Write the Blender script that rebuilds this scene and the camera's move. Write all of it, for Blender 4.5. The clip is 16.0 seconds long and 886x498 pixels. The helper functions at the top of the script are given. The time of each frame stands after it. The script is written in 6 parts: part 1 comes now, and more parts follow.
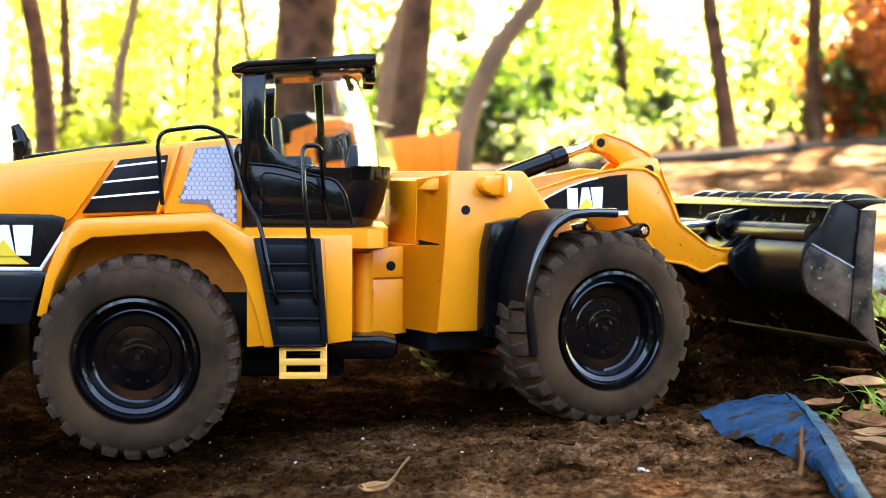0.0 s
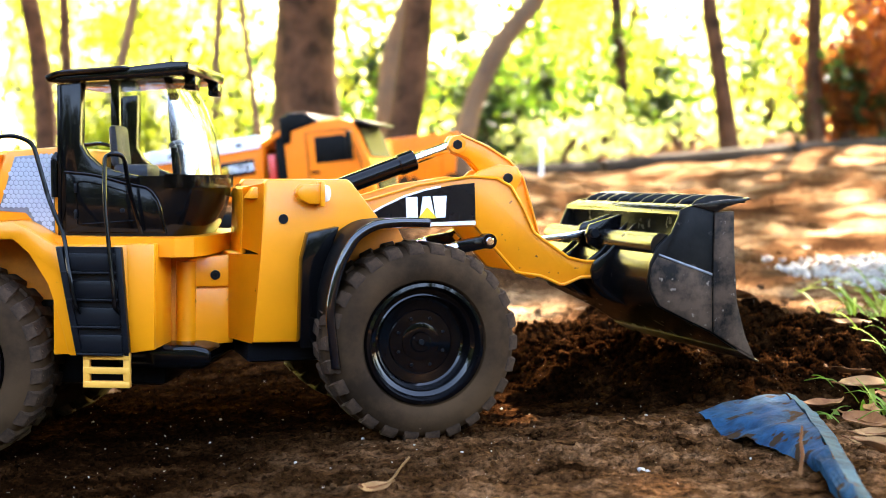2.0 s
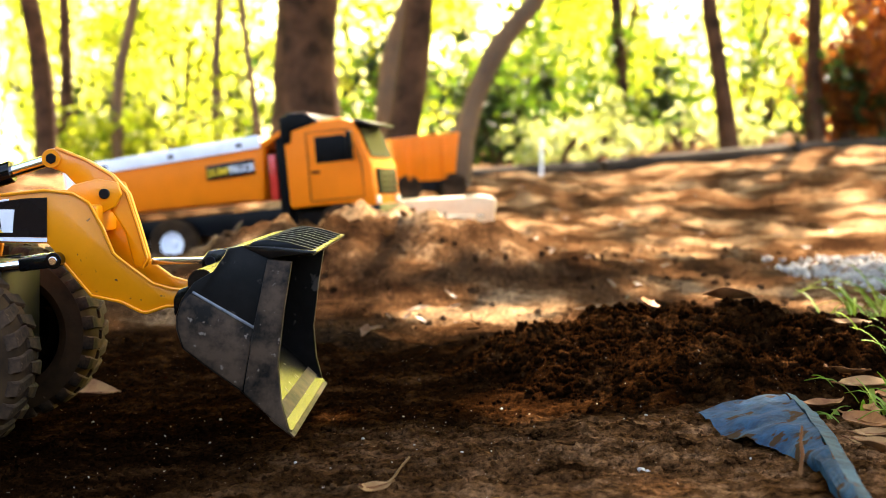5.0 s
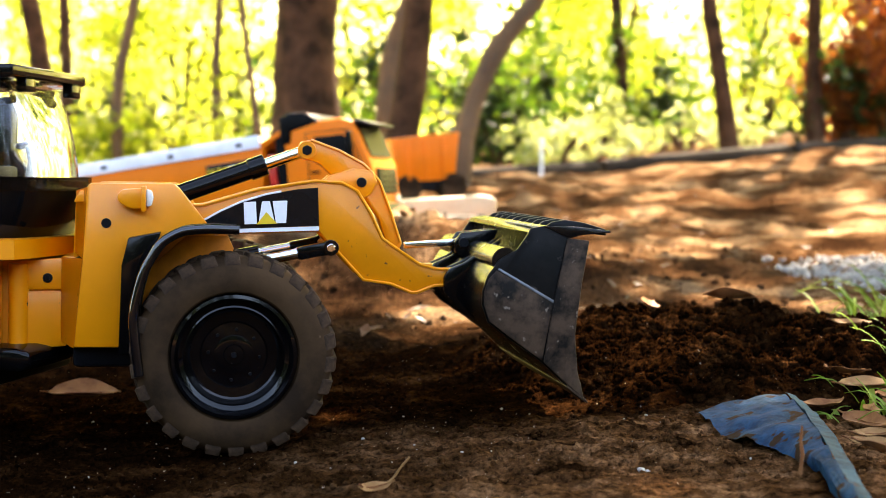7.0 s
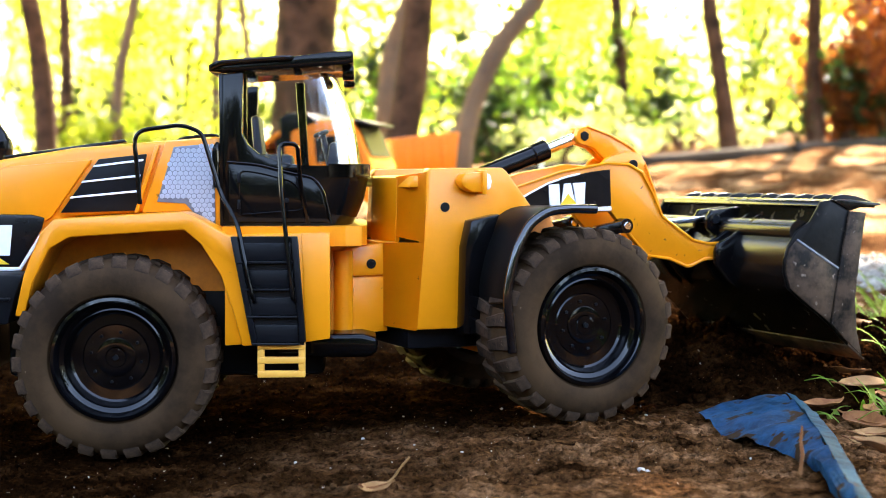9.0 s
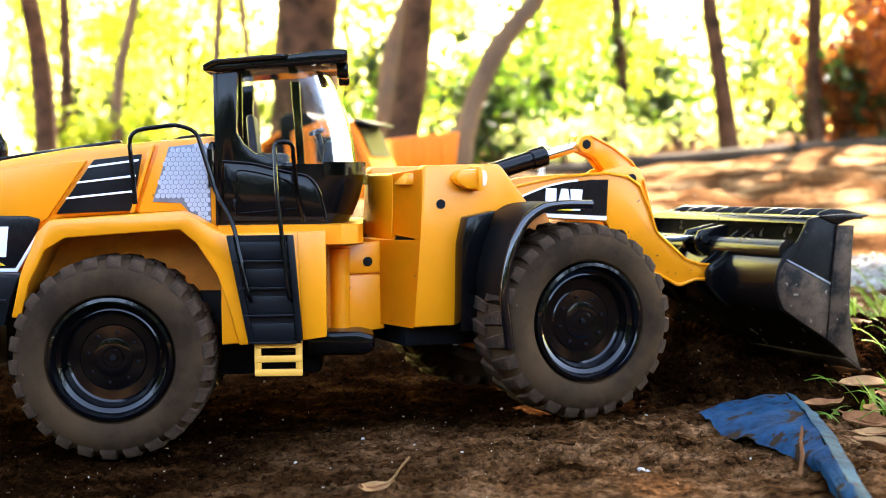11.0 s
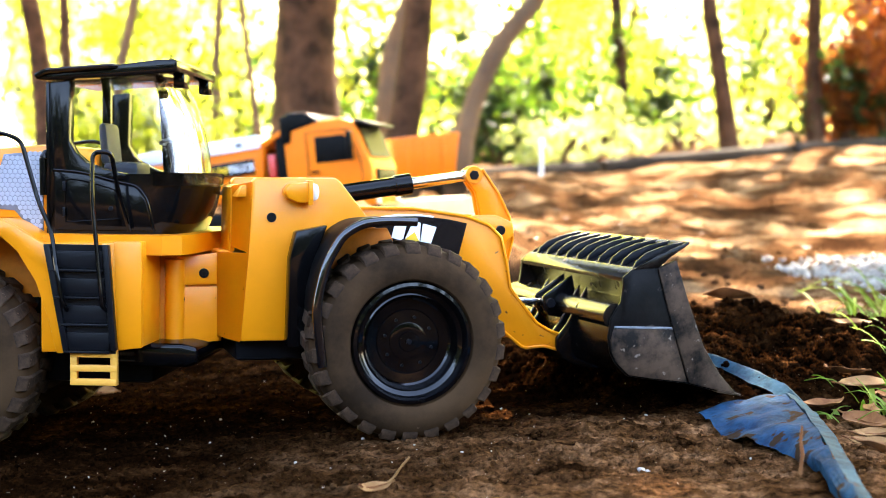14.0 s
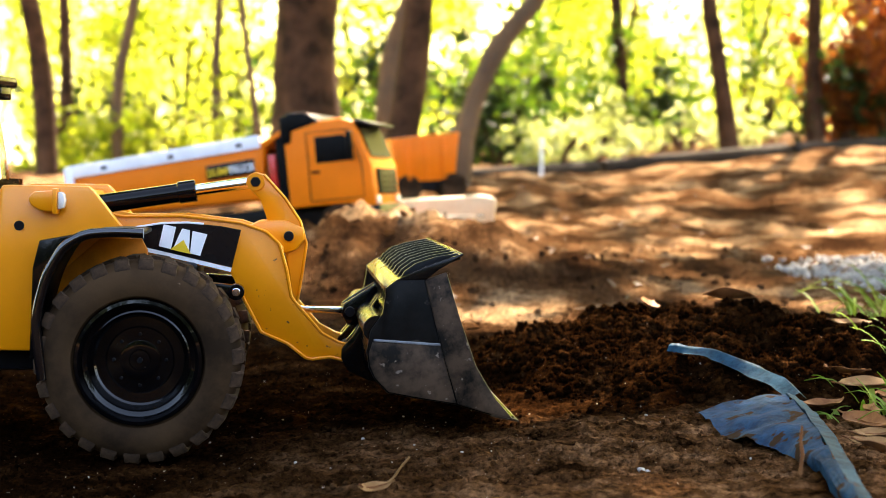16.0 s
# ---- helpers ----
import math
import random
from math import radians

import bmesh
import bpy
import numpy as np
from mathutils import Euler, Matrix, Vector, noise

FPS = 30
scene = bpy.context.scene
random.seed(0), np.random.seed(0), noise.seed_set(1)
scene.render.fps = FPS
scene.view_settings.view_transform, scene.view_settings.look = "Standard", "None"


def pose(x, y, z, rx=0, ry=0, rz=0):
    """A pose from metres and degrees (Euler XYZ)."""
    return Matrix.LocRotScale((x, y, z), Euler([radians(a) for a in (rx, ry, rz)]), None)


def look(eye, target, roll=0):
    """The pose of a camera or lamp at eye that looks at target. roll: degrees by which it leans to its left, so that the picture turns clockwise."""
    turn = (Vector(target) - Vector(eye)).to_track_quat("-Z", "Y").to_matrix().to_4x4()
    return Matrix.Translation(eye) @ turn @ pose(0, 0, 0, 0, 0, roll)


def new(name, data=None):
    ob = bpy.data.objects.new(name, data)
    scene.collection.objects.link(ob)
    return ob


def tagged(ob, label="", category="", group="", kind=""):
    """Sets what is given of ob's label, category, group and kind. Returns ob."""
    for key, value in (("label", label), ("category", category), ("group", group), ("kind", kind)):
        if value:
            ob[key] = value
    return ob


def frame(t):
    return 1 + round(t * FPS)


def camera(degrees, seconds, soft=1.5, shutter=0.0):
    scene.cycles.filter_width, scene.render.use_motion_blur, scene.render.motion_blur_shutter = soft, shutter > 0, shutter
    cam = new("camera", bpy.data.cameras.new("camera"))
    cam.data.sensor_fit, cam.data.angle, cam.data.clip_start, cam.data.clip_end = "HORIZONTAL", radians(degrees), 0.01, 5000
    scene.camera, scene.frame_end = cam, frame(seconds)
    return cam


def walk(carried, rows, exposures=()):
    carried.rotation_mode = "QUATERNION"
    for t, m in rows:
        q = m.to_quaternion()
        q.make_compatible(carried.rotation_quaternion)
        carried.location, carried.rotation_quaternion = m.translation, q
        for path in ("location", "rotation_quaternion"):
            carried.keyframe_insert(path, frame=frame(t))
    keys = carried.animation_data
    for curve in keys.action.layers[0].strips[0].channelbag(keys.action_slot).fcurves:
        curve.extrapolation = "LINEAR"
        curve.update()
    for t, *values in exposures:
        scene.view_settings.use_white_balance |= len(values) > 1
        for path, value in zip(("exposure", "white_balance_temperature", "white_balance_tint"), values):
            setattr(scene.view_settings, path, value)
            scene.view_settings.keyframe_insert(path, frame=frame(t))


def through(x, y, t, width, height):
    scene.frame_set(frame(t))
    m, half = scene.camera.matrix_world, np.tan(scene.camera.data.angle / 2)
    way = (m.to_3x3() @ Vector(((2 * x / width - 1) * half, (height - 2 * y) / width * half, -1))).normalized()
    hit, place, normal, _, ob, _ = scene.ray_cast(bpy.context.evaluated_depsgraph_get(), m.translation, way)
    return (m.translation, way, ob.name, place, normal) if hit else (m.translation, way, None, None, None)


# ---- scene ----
cam = camera(35.44, 16.0, soft=0.9, shutter=0.0)
cam.data.dof.use_dof = True
cam.data.dof.focus_distance = 0.87
cam.data.dof.aperture_fstop = 11.0
EYE = (0.0, 0.0, 0.1735)
CAM = pose(*EYE, 90 - 2.834, 0, 0)
walk(cam, [(0.0, CAM), (16.0, CAM)],
     exposures=[(t, 3.88 + e, 8100 if e < -0.2 else 7400, 16) for t, e in ((0.0, 0.22), (3.5, 0.18), (4.2, -0.47), (6.3, -0.57), (7.2, -0.57), (8.0, -0.55), (8.6, -0.5), (9.0, 0.02), (9.4, 0.09), (11.5, 0.19), (13.5, 0.22), (14.5, 0.16), (15.0, -0.4), (15.5, -0.6), (16.0, -0.7))])

# ---------------------------------------------------------------- light
SUN_EL, SUN_AZ = 48.0, 20.0          # degrees; azimuth from +y towards +x
world = bpy.data.worlds.new("sky")
scene.world = world
world.use_nodes = True
wn = world.node_tree.nodes
sky = wn.new("ShaderNodeTexSky")
sky.sky_type = "NISHITA"
sky.sun_disc = False
sky.sun_elevation = radians(SUN_EL)
sky.sun_rotation = radians(SUN_AZ)
wn["Background"].inputs["Strength"].default_value = 0.15
world.node_tree.links.new(sky.outputs[0], wn["Background"].inputs["Color"])
sun_data = bpy.data.lights.new("sun", "SUN")
sun_data.energy = 5.0
sun_data.angle = radians(0.6)
sun_data.color = (1.0, 0.93, 0.8)
sun = new("sun", sun_data)
_d = Vector((math.sin(radians(SUN_AZ)) * math.cos(radians(SUN_EL)), math.cos(radians(SUN_AZ)) * math.cos(radians(SUN_EL)), math.sin(radians(SUN_EL))))
sun.matrix_world = look(_d * 30, (0, 0, 0))


# ---------------------------------------------------------------- materials
def mat(name, colour, rough=0.5, metal=0.0, vary=0.0, scale=20.0, bump=0.0, bump_scale=200.0, colour2=None, fine=None, coat=0.0, spec=0.5):
    """A principled surface with two scales of colour change and fine relief, in object space."""
    m = bpy.data.materials.new(name)
    m.use_nodes = True
    nt = m.node_tree
    n, l = nt.nodes, nt.links
    p = n["Principled BSDF"]
    p.inputs["Roughness"].default_value = rough
    p.inputs["Metallic"].default_value = metal
    p.inputs["Coat Weight"].default_value = coat
    p.inputs["Specular IOR Level"].default_value = spec
    tc = n.new("ShaderNodeTexCoord")
    c2 = colour2 or tuple(c * (1 - vary) for c in colour)
    mix = n.new("ShaderNodeMix")
    mix.data_type = "RGBA"
    mix.inputs["A"].default_value = (*colour, 1)
    mix.inputs["B"].default_value = (*c2, 1)
    if vary or colour2:
        nz = n.new("ShaderNodeTexNoise")
        nz.inputs["Scale"].default_value = scale
        nz.inputs["Detail"].default_value = 8
        nz.inputs["Roughness"].default_value = 0.65
        ramp = n.new("ShaderNodeValToRGB")
        ramp.color_ramp.elements[0].position = 0.4
        ramp.color_ramp.elements[1].position = 0.62
        l.new(tc.outputs["Object"], nz.inputs["Vector"])
        l.new(nz.outputs["Fac"], ramp.inputs["Fac"])
        l.new(ramp.outputs["Color"], mix.inputs["Factor"])
    else:
        mix.inputs["Factor"].default_value = 0
    out = mix.outputs["Result"]
    if fine:
        # small specks: (colour, scale, threshold)
        fz = n.new("ShaderNodeTexNoise")
        fz.inputs["Scale"].default_value = fine[1]
        fz.inputs["Detail"].default_value = 6
        l.new(tc.outputs["Object"], fz.inputs["Vector"])
        fr = n.new("ShaderNodeValToRGB")
        fr.color_ramp.elements[0].position = fine[2]
        fr.color_ramp.elements[1].position = fine[2] + 0.04
        l.new(fz.outputs["Fac"], fr.inputs["Fac"])
        m2 = n.new("ShaderNodeMix")
        m2.data_type = "RGBA"
        m2.inputs["B"].default_value = (*fine[0], 1)
        l.new(out, m2.inputs["A"])
        l.new(fr.outputs["Color"], m2.inputs["Factor"])
        out = m2.outputs["Result"]
        rm = n.new("ShaderNodeMix")
        rm.inputs["A"].default_value = rough
        rm.inputs["B"].default_value = 0.85
        l.new(fr.outputs["Color"], rm.inputs["Factor"])
        l.new(rm.outputs["Result"], p.inputs["Roughness"])
    l.new(out, p.inputs["Base Color"])
    if bump:
        bz = n.new("ShaderNodeTexNoise")
        bz.inputs["Scale"].default_value = bump_scale
        bz.inputs["Detail"].default_value = 8
        b = n.new("ShaderNodeBump")
        b.inputs["Strength"].default_value = bump
        b.inputs["Distance"].default_value = 0.2 / bump_scale
        l.new(tc.outputs["Object"], bz.inputs["Vector"])
        l.new(bz.outputs["Fac"], b.inputs["Height"])
        l.new(b.outputs["Normal"], p.inputs["Normal"])
    return m


def leaf_mat(name, c1, c2, through):
    """Thin leaf: part of the light goes through; colour differs leaf by leaf."""
    m = bpy.data.materials.new(name)
    m.use_nodes = True
    n, l = m.node_tree.nodes, m.node_tree.links
    p = n["Principled BSDF"]
    p.inputs["Roughness"].default_value = 0.55
    p.inputs["Specular IOR Level"].default_value = 0.15
    g = n.new("ShaderNodeNewGeometry")
    mx = n.new("ShaderNodeMix")
    mx.data_type = "RGBA"
    mx.inputs["A"].default_value = (*c1, 1)
    mx.inputs["B"].default_value = (*c2, 1)
    l.new(g.outputs["Random Per Island"], mx.inputs["Factor"])
    l.new(mx.outputs["Result"], p.inputs["Base Color"])
    t = n.new("ShaderNodeBsdfTranslucent")
    l.new(mx.outputs["Result"], t.inputs["Color"])
    ms = n.new("ShaderNodeMixShader")
    ms.inputs[0].default_value = through
    l.new(p.outputs[0], ms.inputs[1])
    l.new(t.outputs[0], ms.inputs[2])
    l.new(ms.outputs[0], n["Material Output"].inputs[0])
    return m


YELLOW = mat("yellow_paint", (0.86, 0.268, 0.005), 0.30, vary=0.10, scale=14, bump=0.03, bump_scale=500, fine=((0.13, 0.055, 0.018), 110, 0.725), spec=0.5)
YELLOW_BOOM = mat("yellow_paint_soil_flecked", (0.82, 0.25, 0.005), 0.32, vary=0.14, scale=14, bump=0.03, bump_scale=500, fine=((0.13, 0.05, 0.018), 240, 0.665), spec=0.4)
YELLOW_DIRTY = mat("yellow_dusty", (0.66, 0.19, 0.008), 0.5, vary=0.3, scale=40, fine=((0.10, 0.05, 0.025), 120, 0.70), spec=0.25)
STEP_Y = mat("step_yellow", (0.86, 0.40, 0.055), 0.4, vary=0.08, scale=60, bump=0.03, bump_scale=400)
BLACK = mat("black_plastic", (0.0028, 0.0028, 0.0032), 0.11, vary=0.3, scale=30, bump=0.02, bump_scale=700, spec=0.20)
BLACK_GLOSS = mat("black_gloss", (0.003, 0.003, 0.004), 0.09, vary=0.3, scale=40, spec=0.8)
BLACK_DULL = mat("black_dull", (0.004, 0.004, 0.004), 0.45, vary=0.4, scale=60, bump=0.05, bump_scale=500, spec=0.06)
BLACK_MATT = mat("black_matt", (0.006, 0.0068, 0.0085), 0.34, vary=0.3, scale=50, bump=0.05, bump_scale=600, spec=0.12)
STEEL_DARK = mat("bucket_black", (0.0026, 0.0026, 0.0026), 0.24, scale=45, colour2=(0.006, 0.005, 0.0045), bump=0.06, bump_scale=300, spec=0.26, fine=((0.045, 0.036, 0.029), 95, 0.665))
BUCKET_SIDE = mat("scuffed_bucket_side", (0.0022, 0.0022, 0.0022), 0.36, scale=50, colour2=(0.0065, 0.0055, 0.005), bump=0.1, bump_scale=260, spec=0.10, fine=((0.055, 0.045, 0.037), 80, 0.63))
WORN = mat("soil_worn_steel", (0.072, 0.043, 0.026), 0.55, scale=60, colour2=(0.007, 0.0055, 0.0045), bump=0.25, bump_scale=350, spec=0.12, fine=((0.17, 0.13, 0.10), 260, 0.66))
CHROME = mat("chrome", (0.75, 0.76, 0.78), 0.14, metal=1.0, vary=0.1, scale=80)
GREY_MESH = mat("grey_mesh", (0.52, 0.57, 0.66), 0.35, metal=0.3, vary=0.15, scale=50)
MESH_BACK = mat("mesh_backing", (0.16, 0.18, 0.22), 0.5, vary=0.2, scale=60)
SCRATCH = mat("scratched_edge", (0.20, 0.21, 0.22), 0.4, vary=0.6, scale=120)
RUBBER = mat("muddy_rubber", (0.019, 0.0108, 0.0060), 0.75, spec=0.05, scale=15, colour2=(0.060, 0.032, 0.0150), bump=0.2, bump_scale=300, fine=((0.13, 0.08, 0.05), 190, 0.74))
TREAD = mat("muddy_tread", (0.016, 0.011, 0.008), 0.8, spec=0.06, scale=60, colour2=(0.075, 0.042, 0.024), bump=0.5, bump_scale=240, fine=((0.15, 0.09, 0.055), 170, 0.66))
RIM = mat("black_rim", (0.002, 0.002, 0.0025), 0.07, vary=0.3, scale=60, fine=((0.04, 0.032, 0.026), 400, 0.72), spec=0.34)
WHITE = mat("white_print", (0.80, 0.80, 0.80), 0.35, vary=0.06, scale=90)
DECAL = mat("decal_black", (0.006, 0.006, 0.007), 0.2, vary=0.3, scale=40, fine=((0.25, 0.26, 0.28), 260, 0.76), spec=0.2)
DECAL_Y = mat("decal_yellow", (0.80, 0.52, 0.03), 0.3, vary=0.08, scale=90)
RED = mat("red_lens", (0.55, 0.03, 0.02), 0.25, vary=0.2, scale=90)
SEAT = mat("cab_interior", (0.030, 0.035, 0.048), 0.6, vary=0.3, scale=60)
CLEARLENS = mat("lamp_lens", (0.75, 0.72, 0.66), 0.15, vary=0.2, scale=200, bump=0.4, bump_scale=400)
ORANGE = mat("orange_paint", (0.82, 0.180, 0.004), 0.45, vary=0.12, scale=12, bump=0.03, bump_scale=300, spec=0.2)
WHITE_RAIL = mat("white_rail", (0.80, 0.82, 0.86), 0.4, vary=0.12, scale=30)
BLUE = mat("blue_tarp", (0.014, 0.085, 0.180), 0.6, scale=70, colour2=(0.008, 0.040, 0.085), bump=0.8, bump_scale=160, fine=((0.055, 0.030, 0.016), 55, 0.57), spec=0.05)
BLUE_HEM = mat("blue_tarp_hem", (0.022, 0.095, 0.150), 0.6, scale=110, colour2=(0.012, 0.045, 0.075), bump=0.7, bump_scale=300, fine=((0.085, 0.055, 0.036), 60, 0.66), spec=0.05)
BARK = mat("bark", (0.085, 0.040, 0.022), 0.9, spec=0.05, scale=9, colour2=(0.022, 0.012, 0.008), bump=0.8, bump_scale=30)
BARK_PALE = mat("bark_pale", (0.15, 0.085, 0.048), 0.9, spec=0.05, scale=6, colour2=(0.09, 0.06, 0.04), bump=0.7, bump_scale=24)
TIMBER = mat("grey_timber", (0.035, 0.026, 0.020), 0.9, spec=0.05, vary=0.5, scale=5, bump=0.5, bump_scale=40)
PALE_WOOD = mat("pale_wood", (0.62, 0.47, 0.28), 0.6, vary=0.25, scale=9, bump=0.2, bump_scale=60)
DEADLEAF = mat("dead_leaf", (0.13, 0.042, 0.014), 0.7, spec=0.15, scale=40, colour2=(0.24, 0.10, 0.035), bump=0.3, bump_scale=200)
DEADLEAF_PALE = mat("dead_leaf_pale", (0.30, 0.15, 0.055), 0.7, spec=0.15, scale=40, colour2=(0.17, 0.07, 0.025), bump=0.3, bump_scale=200)
GRASS = leaf_mat("grass_blade", (0.09, 0.19, 0.015), (0.22, 0.30, 0.06), 0.4)
LEAF_A = leaf_mat("leaf_yellow_green", (0.13, 0.20, 0.010), (0.30, 0.32, 0.02), 0.6)
LEAF_B = leaf_mat("leaf_green", (0.035, 0.10, 0.010), (0.12, 0.19, 0.015), 0.5)
# leaf copy with shade put into its near-black colour
LEAF_PAINTED_SHADE = leaf_mat("leaf_painted_shade", (0.010, 0.022, 0.005), (0.030, 0.045, 0.008), 0.3)
LEAF_RED = leaf_mat("leaf_rust", (0.14, 0.026, 0.007), (0.32, 0.10, 0.018), 0.45)
GRAVEL = mat("white_gravel", (0.26, 0.25, 0.235), 0.8, vary=0.35, scale=25, bump=0.6, bump_scale=60)

GLASS = bpy.data.materials.new("cab_glass")
GLASS.use_nodes = True
_n, _l = GLASS.node_tree.nodes, GLASS.node_tree.links
_tr = _n.new("ShaderNodeBsdfTransparent")
_tr.inputs[0].default_value = (0.86, 0.87, 0.90, 1)
_gl = _n.new("ShaderNodeBsdfGlossy")
_gl.inputs["Roughness"].default_value = 0.06
_fr = _n.new("ShaderNodeFresnel")
_fr.inputs["IOR"].default_value = 1.5
_ms = _n.new("ShaderNodeMixShader")
_l.new(_fr.outputs[0], _ms.inputs[0])
_l.new(_tr.outputs[0], _ms.inputs[1])
_l.new(_gl.outputs[0], _ms.inputs[2])
_l.new(_ms.outputs[0], _n["Material Output"].inputs[0])


def soil_material():
    """Damp soil near the work with shade in its colour, drier litter-strewn earth beyond."""
    m = bpy.data.materials.new("soil")
    m.use_nodes = True
    n, l = m.node_tree.nodes, m.node_tree.links
    p = n["Principled BSDF"]
    p.inputs["Roughness"].default_value = 0.9
    p.inputs["Specular IOR Level"].default_value = 0.0
    tc = n.new("ShaderNodeTexCoord")

    def noise_ramp(scale, detail, stops):
        z = n.new("ShaderNodeTexNoise")
        z.inputs["Scale"].default_value = scale
        z.inputs["Detail"].default_value = detail
        z.inputs["Roughness"].default_value = 0.7
        r = n.new("ShaderNodeValToRGB")
        e = r.color_ramp.elements
        e[0].position, e[0].color = stops[0][0], (*stops[0][1], 1)
        e[1].position, e[1].color = stops[-1][0], (*stops[-1][1], 1)
        for q, c in stops[1:-1]:
            e.new(q).color = (*c, 1)
        l.new(tc.outputs["Object"], z.inputs["Vector"])
        l.new(z.outputs["Fac"], r.inputs["Fac"])
        return r.outputs["Color"]

    # dug soil, coloured darker still to carry the shade round the loader
    damp_shade = noise_ramp(28, 10, [(0.30, (0.0020, 0.0008, 0.0003)), (0.52, (0.011, 0.0042, 0.0015)), (0.74, (0.060, 0.025, 0.009))])
    # earth beyond: its pale patches on dark brown are painted sun flecks
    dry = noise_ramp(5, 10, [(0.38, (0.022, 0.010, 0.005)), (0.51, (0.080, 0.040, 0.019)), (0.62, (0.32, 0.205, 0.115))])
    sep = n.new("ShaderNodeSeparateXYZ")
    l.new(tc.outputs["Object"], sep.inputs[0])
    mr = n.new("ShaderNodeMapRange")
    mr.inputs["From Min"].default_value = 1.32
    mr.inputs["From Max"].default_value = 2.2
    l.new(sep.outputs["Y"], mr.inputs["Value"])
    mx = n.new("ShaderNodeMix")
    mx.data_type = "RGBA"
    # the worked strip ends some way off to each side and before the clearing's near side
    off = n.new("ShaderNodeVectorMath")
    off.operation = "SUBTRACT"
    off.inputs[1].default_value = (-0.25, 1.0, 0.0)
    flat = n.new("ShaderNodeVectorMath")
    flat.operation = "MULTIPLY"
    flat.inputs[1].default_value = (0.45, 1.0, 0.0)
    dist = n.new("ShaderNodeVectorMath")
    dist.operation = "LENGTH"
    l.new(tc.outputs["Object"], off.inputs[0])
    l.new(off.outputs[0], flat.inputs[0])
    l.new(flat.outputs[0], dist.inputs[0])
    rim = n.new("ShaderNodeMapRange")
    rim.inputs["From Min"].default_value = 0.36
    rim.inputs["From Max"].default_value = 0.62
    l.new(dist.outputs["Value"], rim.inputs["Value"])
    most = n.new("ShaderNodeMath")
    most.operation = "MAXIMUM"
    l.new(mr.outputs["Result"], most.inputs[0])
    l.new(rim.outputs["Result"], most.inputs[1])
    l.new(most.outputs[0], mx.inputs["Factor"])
    l.new(damp_shade, mx.inputs["A"])
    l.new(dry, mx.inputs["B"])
    # drier trodden crust in front of the pile, with a ragged edge
    crust = noise_ramp(34, 10, [(0.36, (0.014, 0.0055, 0.002)), (0.50, (0.108, 0.047, 0.018)), (0.68, (0.32, 0.160, 0.072))])
    wob = n.new("ShaderNodeTexNoise")
    wob.inputs["Scale"].default_value = 11
    wob.inputs["Detail"].default_value = 6
    l.new(tc.outputs["Object"], wob.inputs["Vector"])

    def ramp_axis(axis, lo, hi):
        a = n.new("ShaderNodeMath")
        a.operation = "MULTIPLY_ADD"
        a.inputs[1].default_value = 0.22
        l.new(wob.outputs["Fac"], a.inputs[0])
        l.new(sep.outputs[axis], a.inputs[2])
        r = n.new("ShaderNodeMapRange")
        r.inputs["From Min"].default_value = lo + 0.11
        r.inputs["From Max"].default_value = hi + 0.11
        l.new(a.outputs[0], r.inputs["Value"])
        return r.outputs["Result"]

    both = n.new("ShaderNodeMath")
    both.operation = "MULTIPLY"
    l.new(ramp_axis("X", -0.16, 0.10), both.inputs[0])
    l.new(ramp_axis("Y", 0.93, 0.86), both.inputs[1])
    mc = n.new("ShaderNodeMix")
    mc.data_type = "RGBA"
    inside = n.new("ShaderNodeMath")
    inside.operation = "MULTIPLY_ADD"
    inside.inputs[1].default_value = -1.0
    inside.inputs[2].default_value = 1.0
    l.new(rim.outputs["Result"], inside.inputs[0])
    kept = n.new("ShaderNodeMath")
    kept.operation = "MULTIPLY"
    l.new(both.outputs[0], kept.inputs[0])
    l.new(inside.outputs[0], kept.inputs[1])
    l.new(kept.outputs[0], mc.inputs["Factor"])
    l.new(mx.outputs["Result"], mc.inputs["A"])
    l.new(crust, mc.inputs["B"])
    mx = mc
    specks = noise_ramp(420, 2, [(0.73, (0, 0, 0)), (0.76, (1, 1, 1))])
    m2 = n.new("ShaderNodeMix")
    m2.data_type = "RGBA"
    m2.inputs["B"].default_value = (0.34, 0.27, 0.20, 1)
    l.new(specks, m2.inputs["Factor"])
    l.new(mx.outputs["Result"], m2.inputs["A"])
    l.new(m2.outputs["Result"], p.inputs["Base Color"])
    grain = noise_ramp(210, 6, [(0.36, (0.25, 0.25, 0.25)), (0.66, (1.5, 1.45, 1.4))])
    m3 = n.new("ShaderNodeMix")
    m3.data_type = "RGBA"
    m3.blend_type = "MULTIPLY"
    m3.inputs["Factor"].default_value = 1.0
    l.new(m2.outputs["Result"], m3.inputs["A"])
    l.new(grain, m3.inputs["B"])
    l.new(m3.outputs["Result"], p.inputs["Base Color"])
    bz = n.new("ShaderNodeTexNoise")
    bz.inputs["Scale"].default_value = 110
    bz.inputs["Detail"].default_value = 10
    bz.inputs["Roughness"].default_value = 0.75
    b = n.new("ShaderNodeBump")
    b.inputs["Strength"].default_value = 0.9
    b.inputs["Distance"].default_value = 0.007
    l.new(tc.outputs["Object"], bz.inputs["Vector"])
    l.new(bz.outputs["Fac"], b.inputs["Height"])
    l.new(b.outputs["Normal"], p.inputs["Normal"])
    return m


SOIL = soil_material()


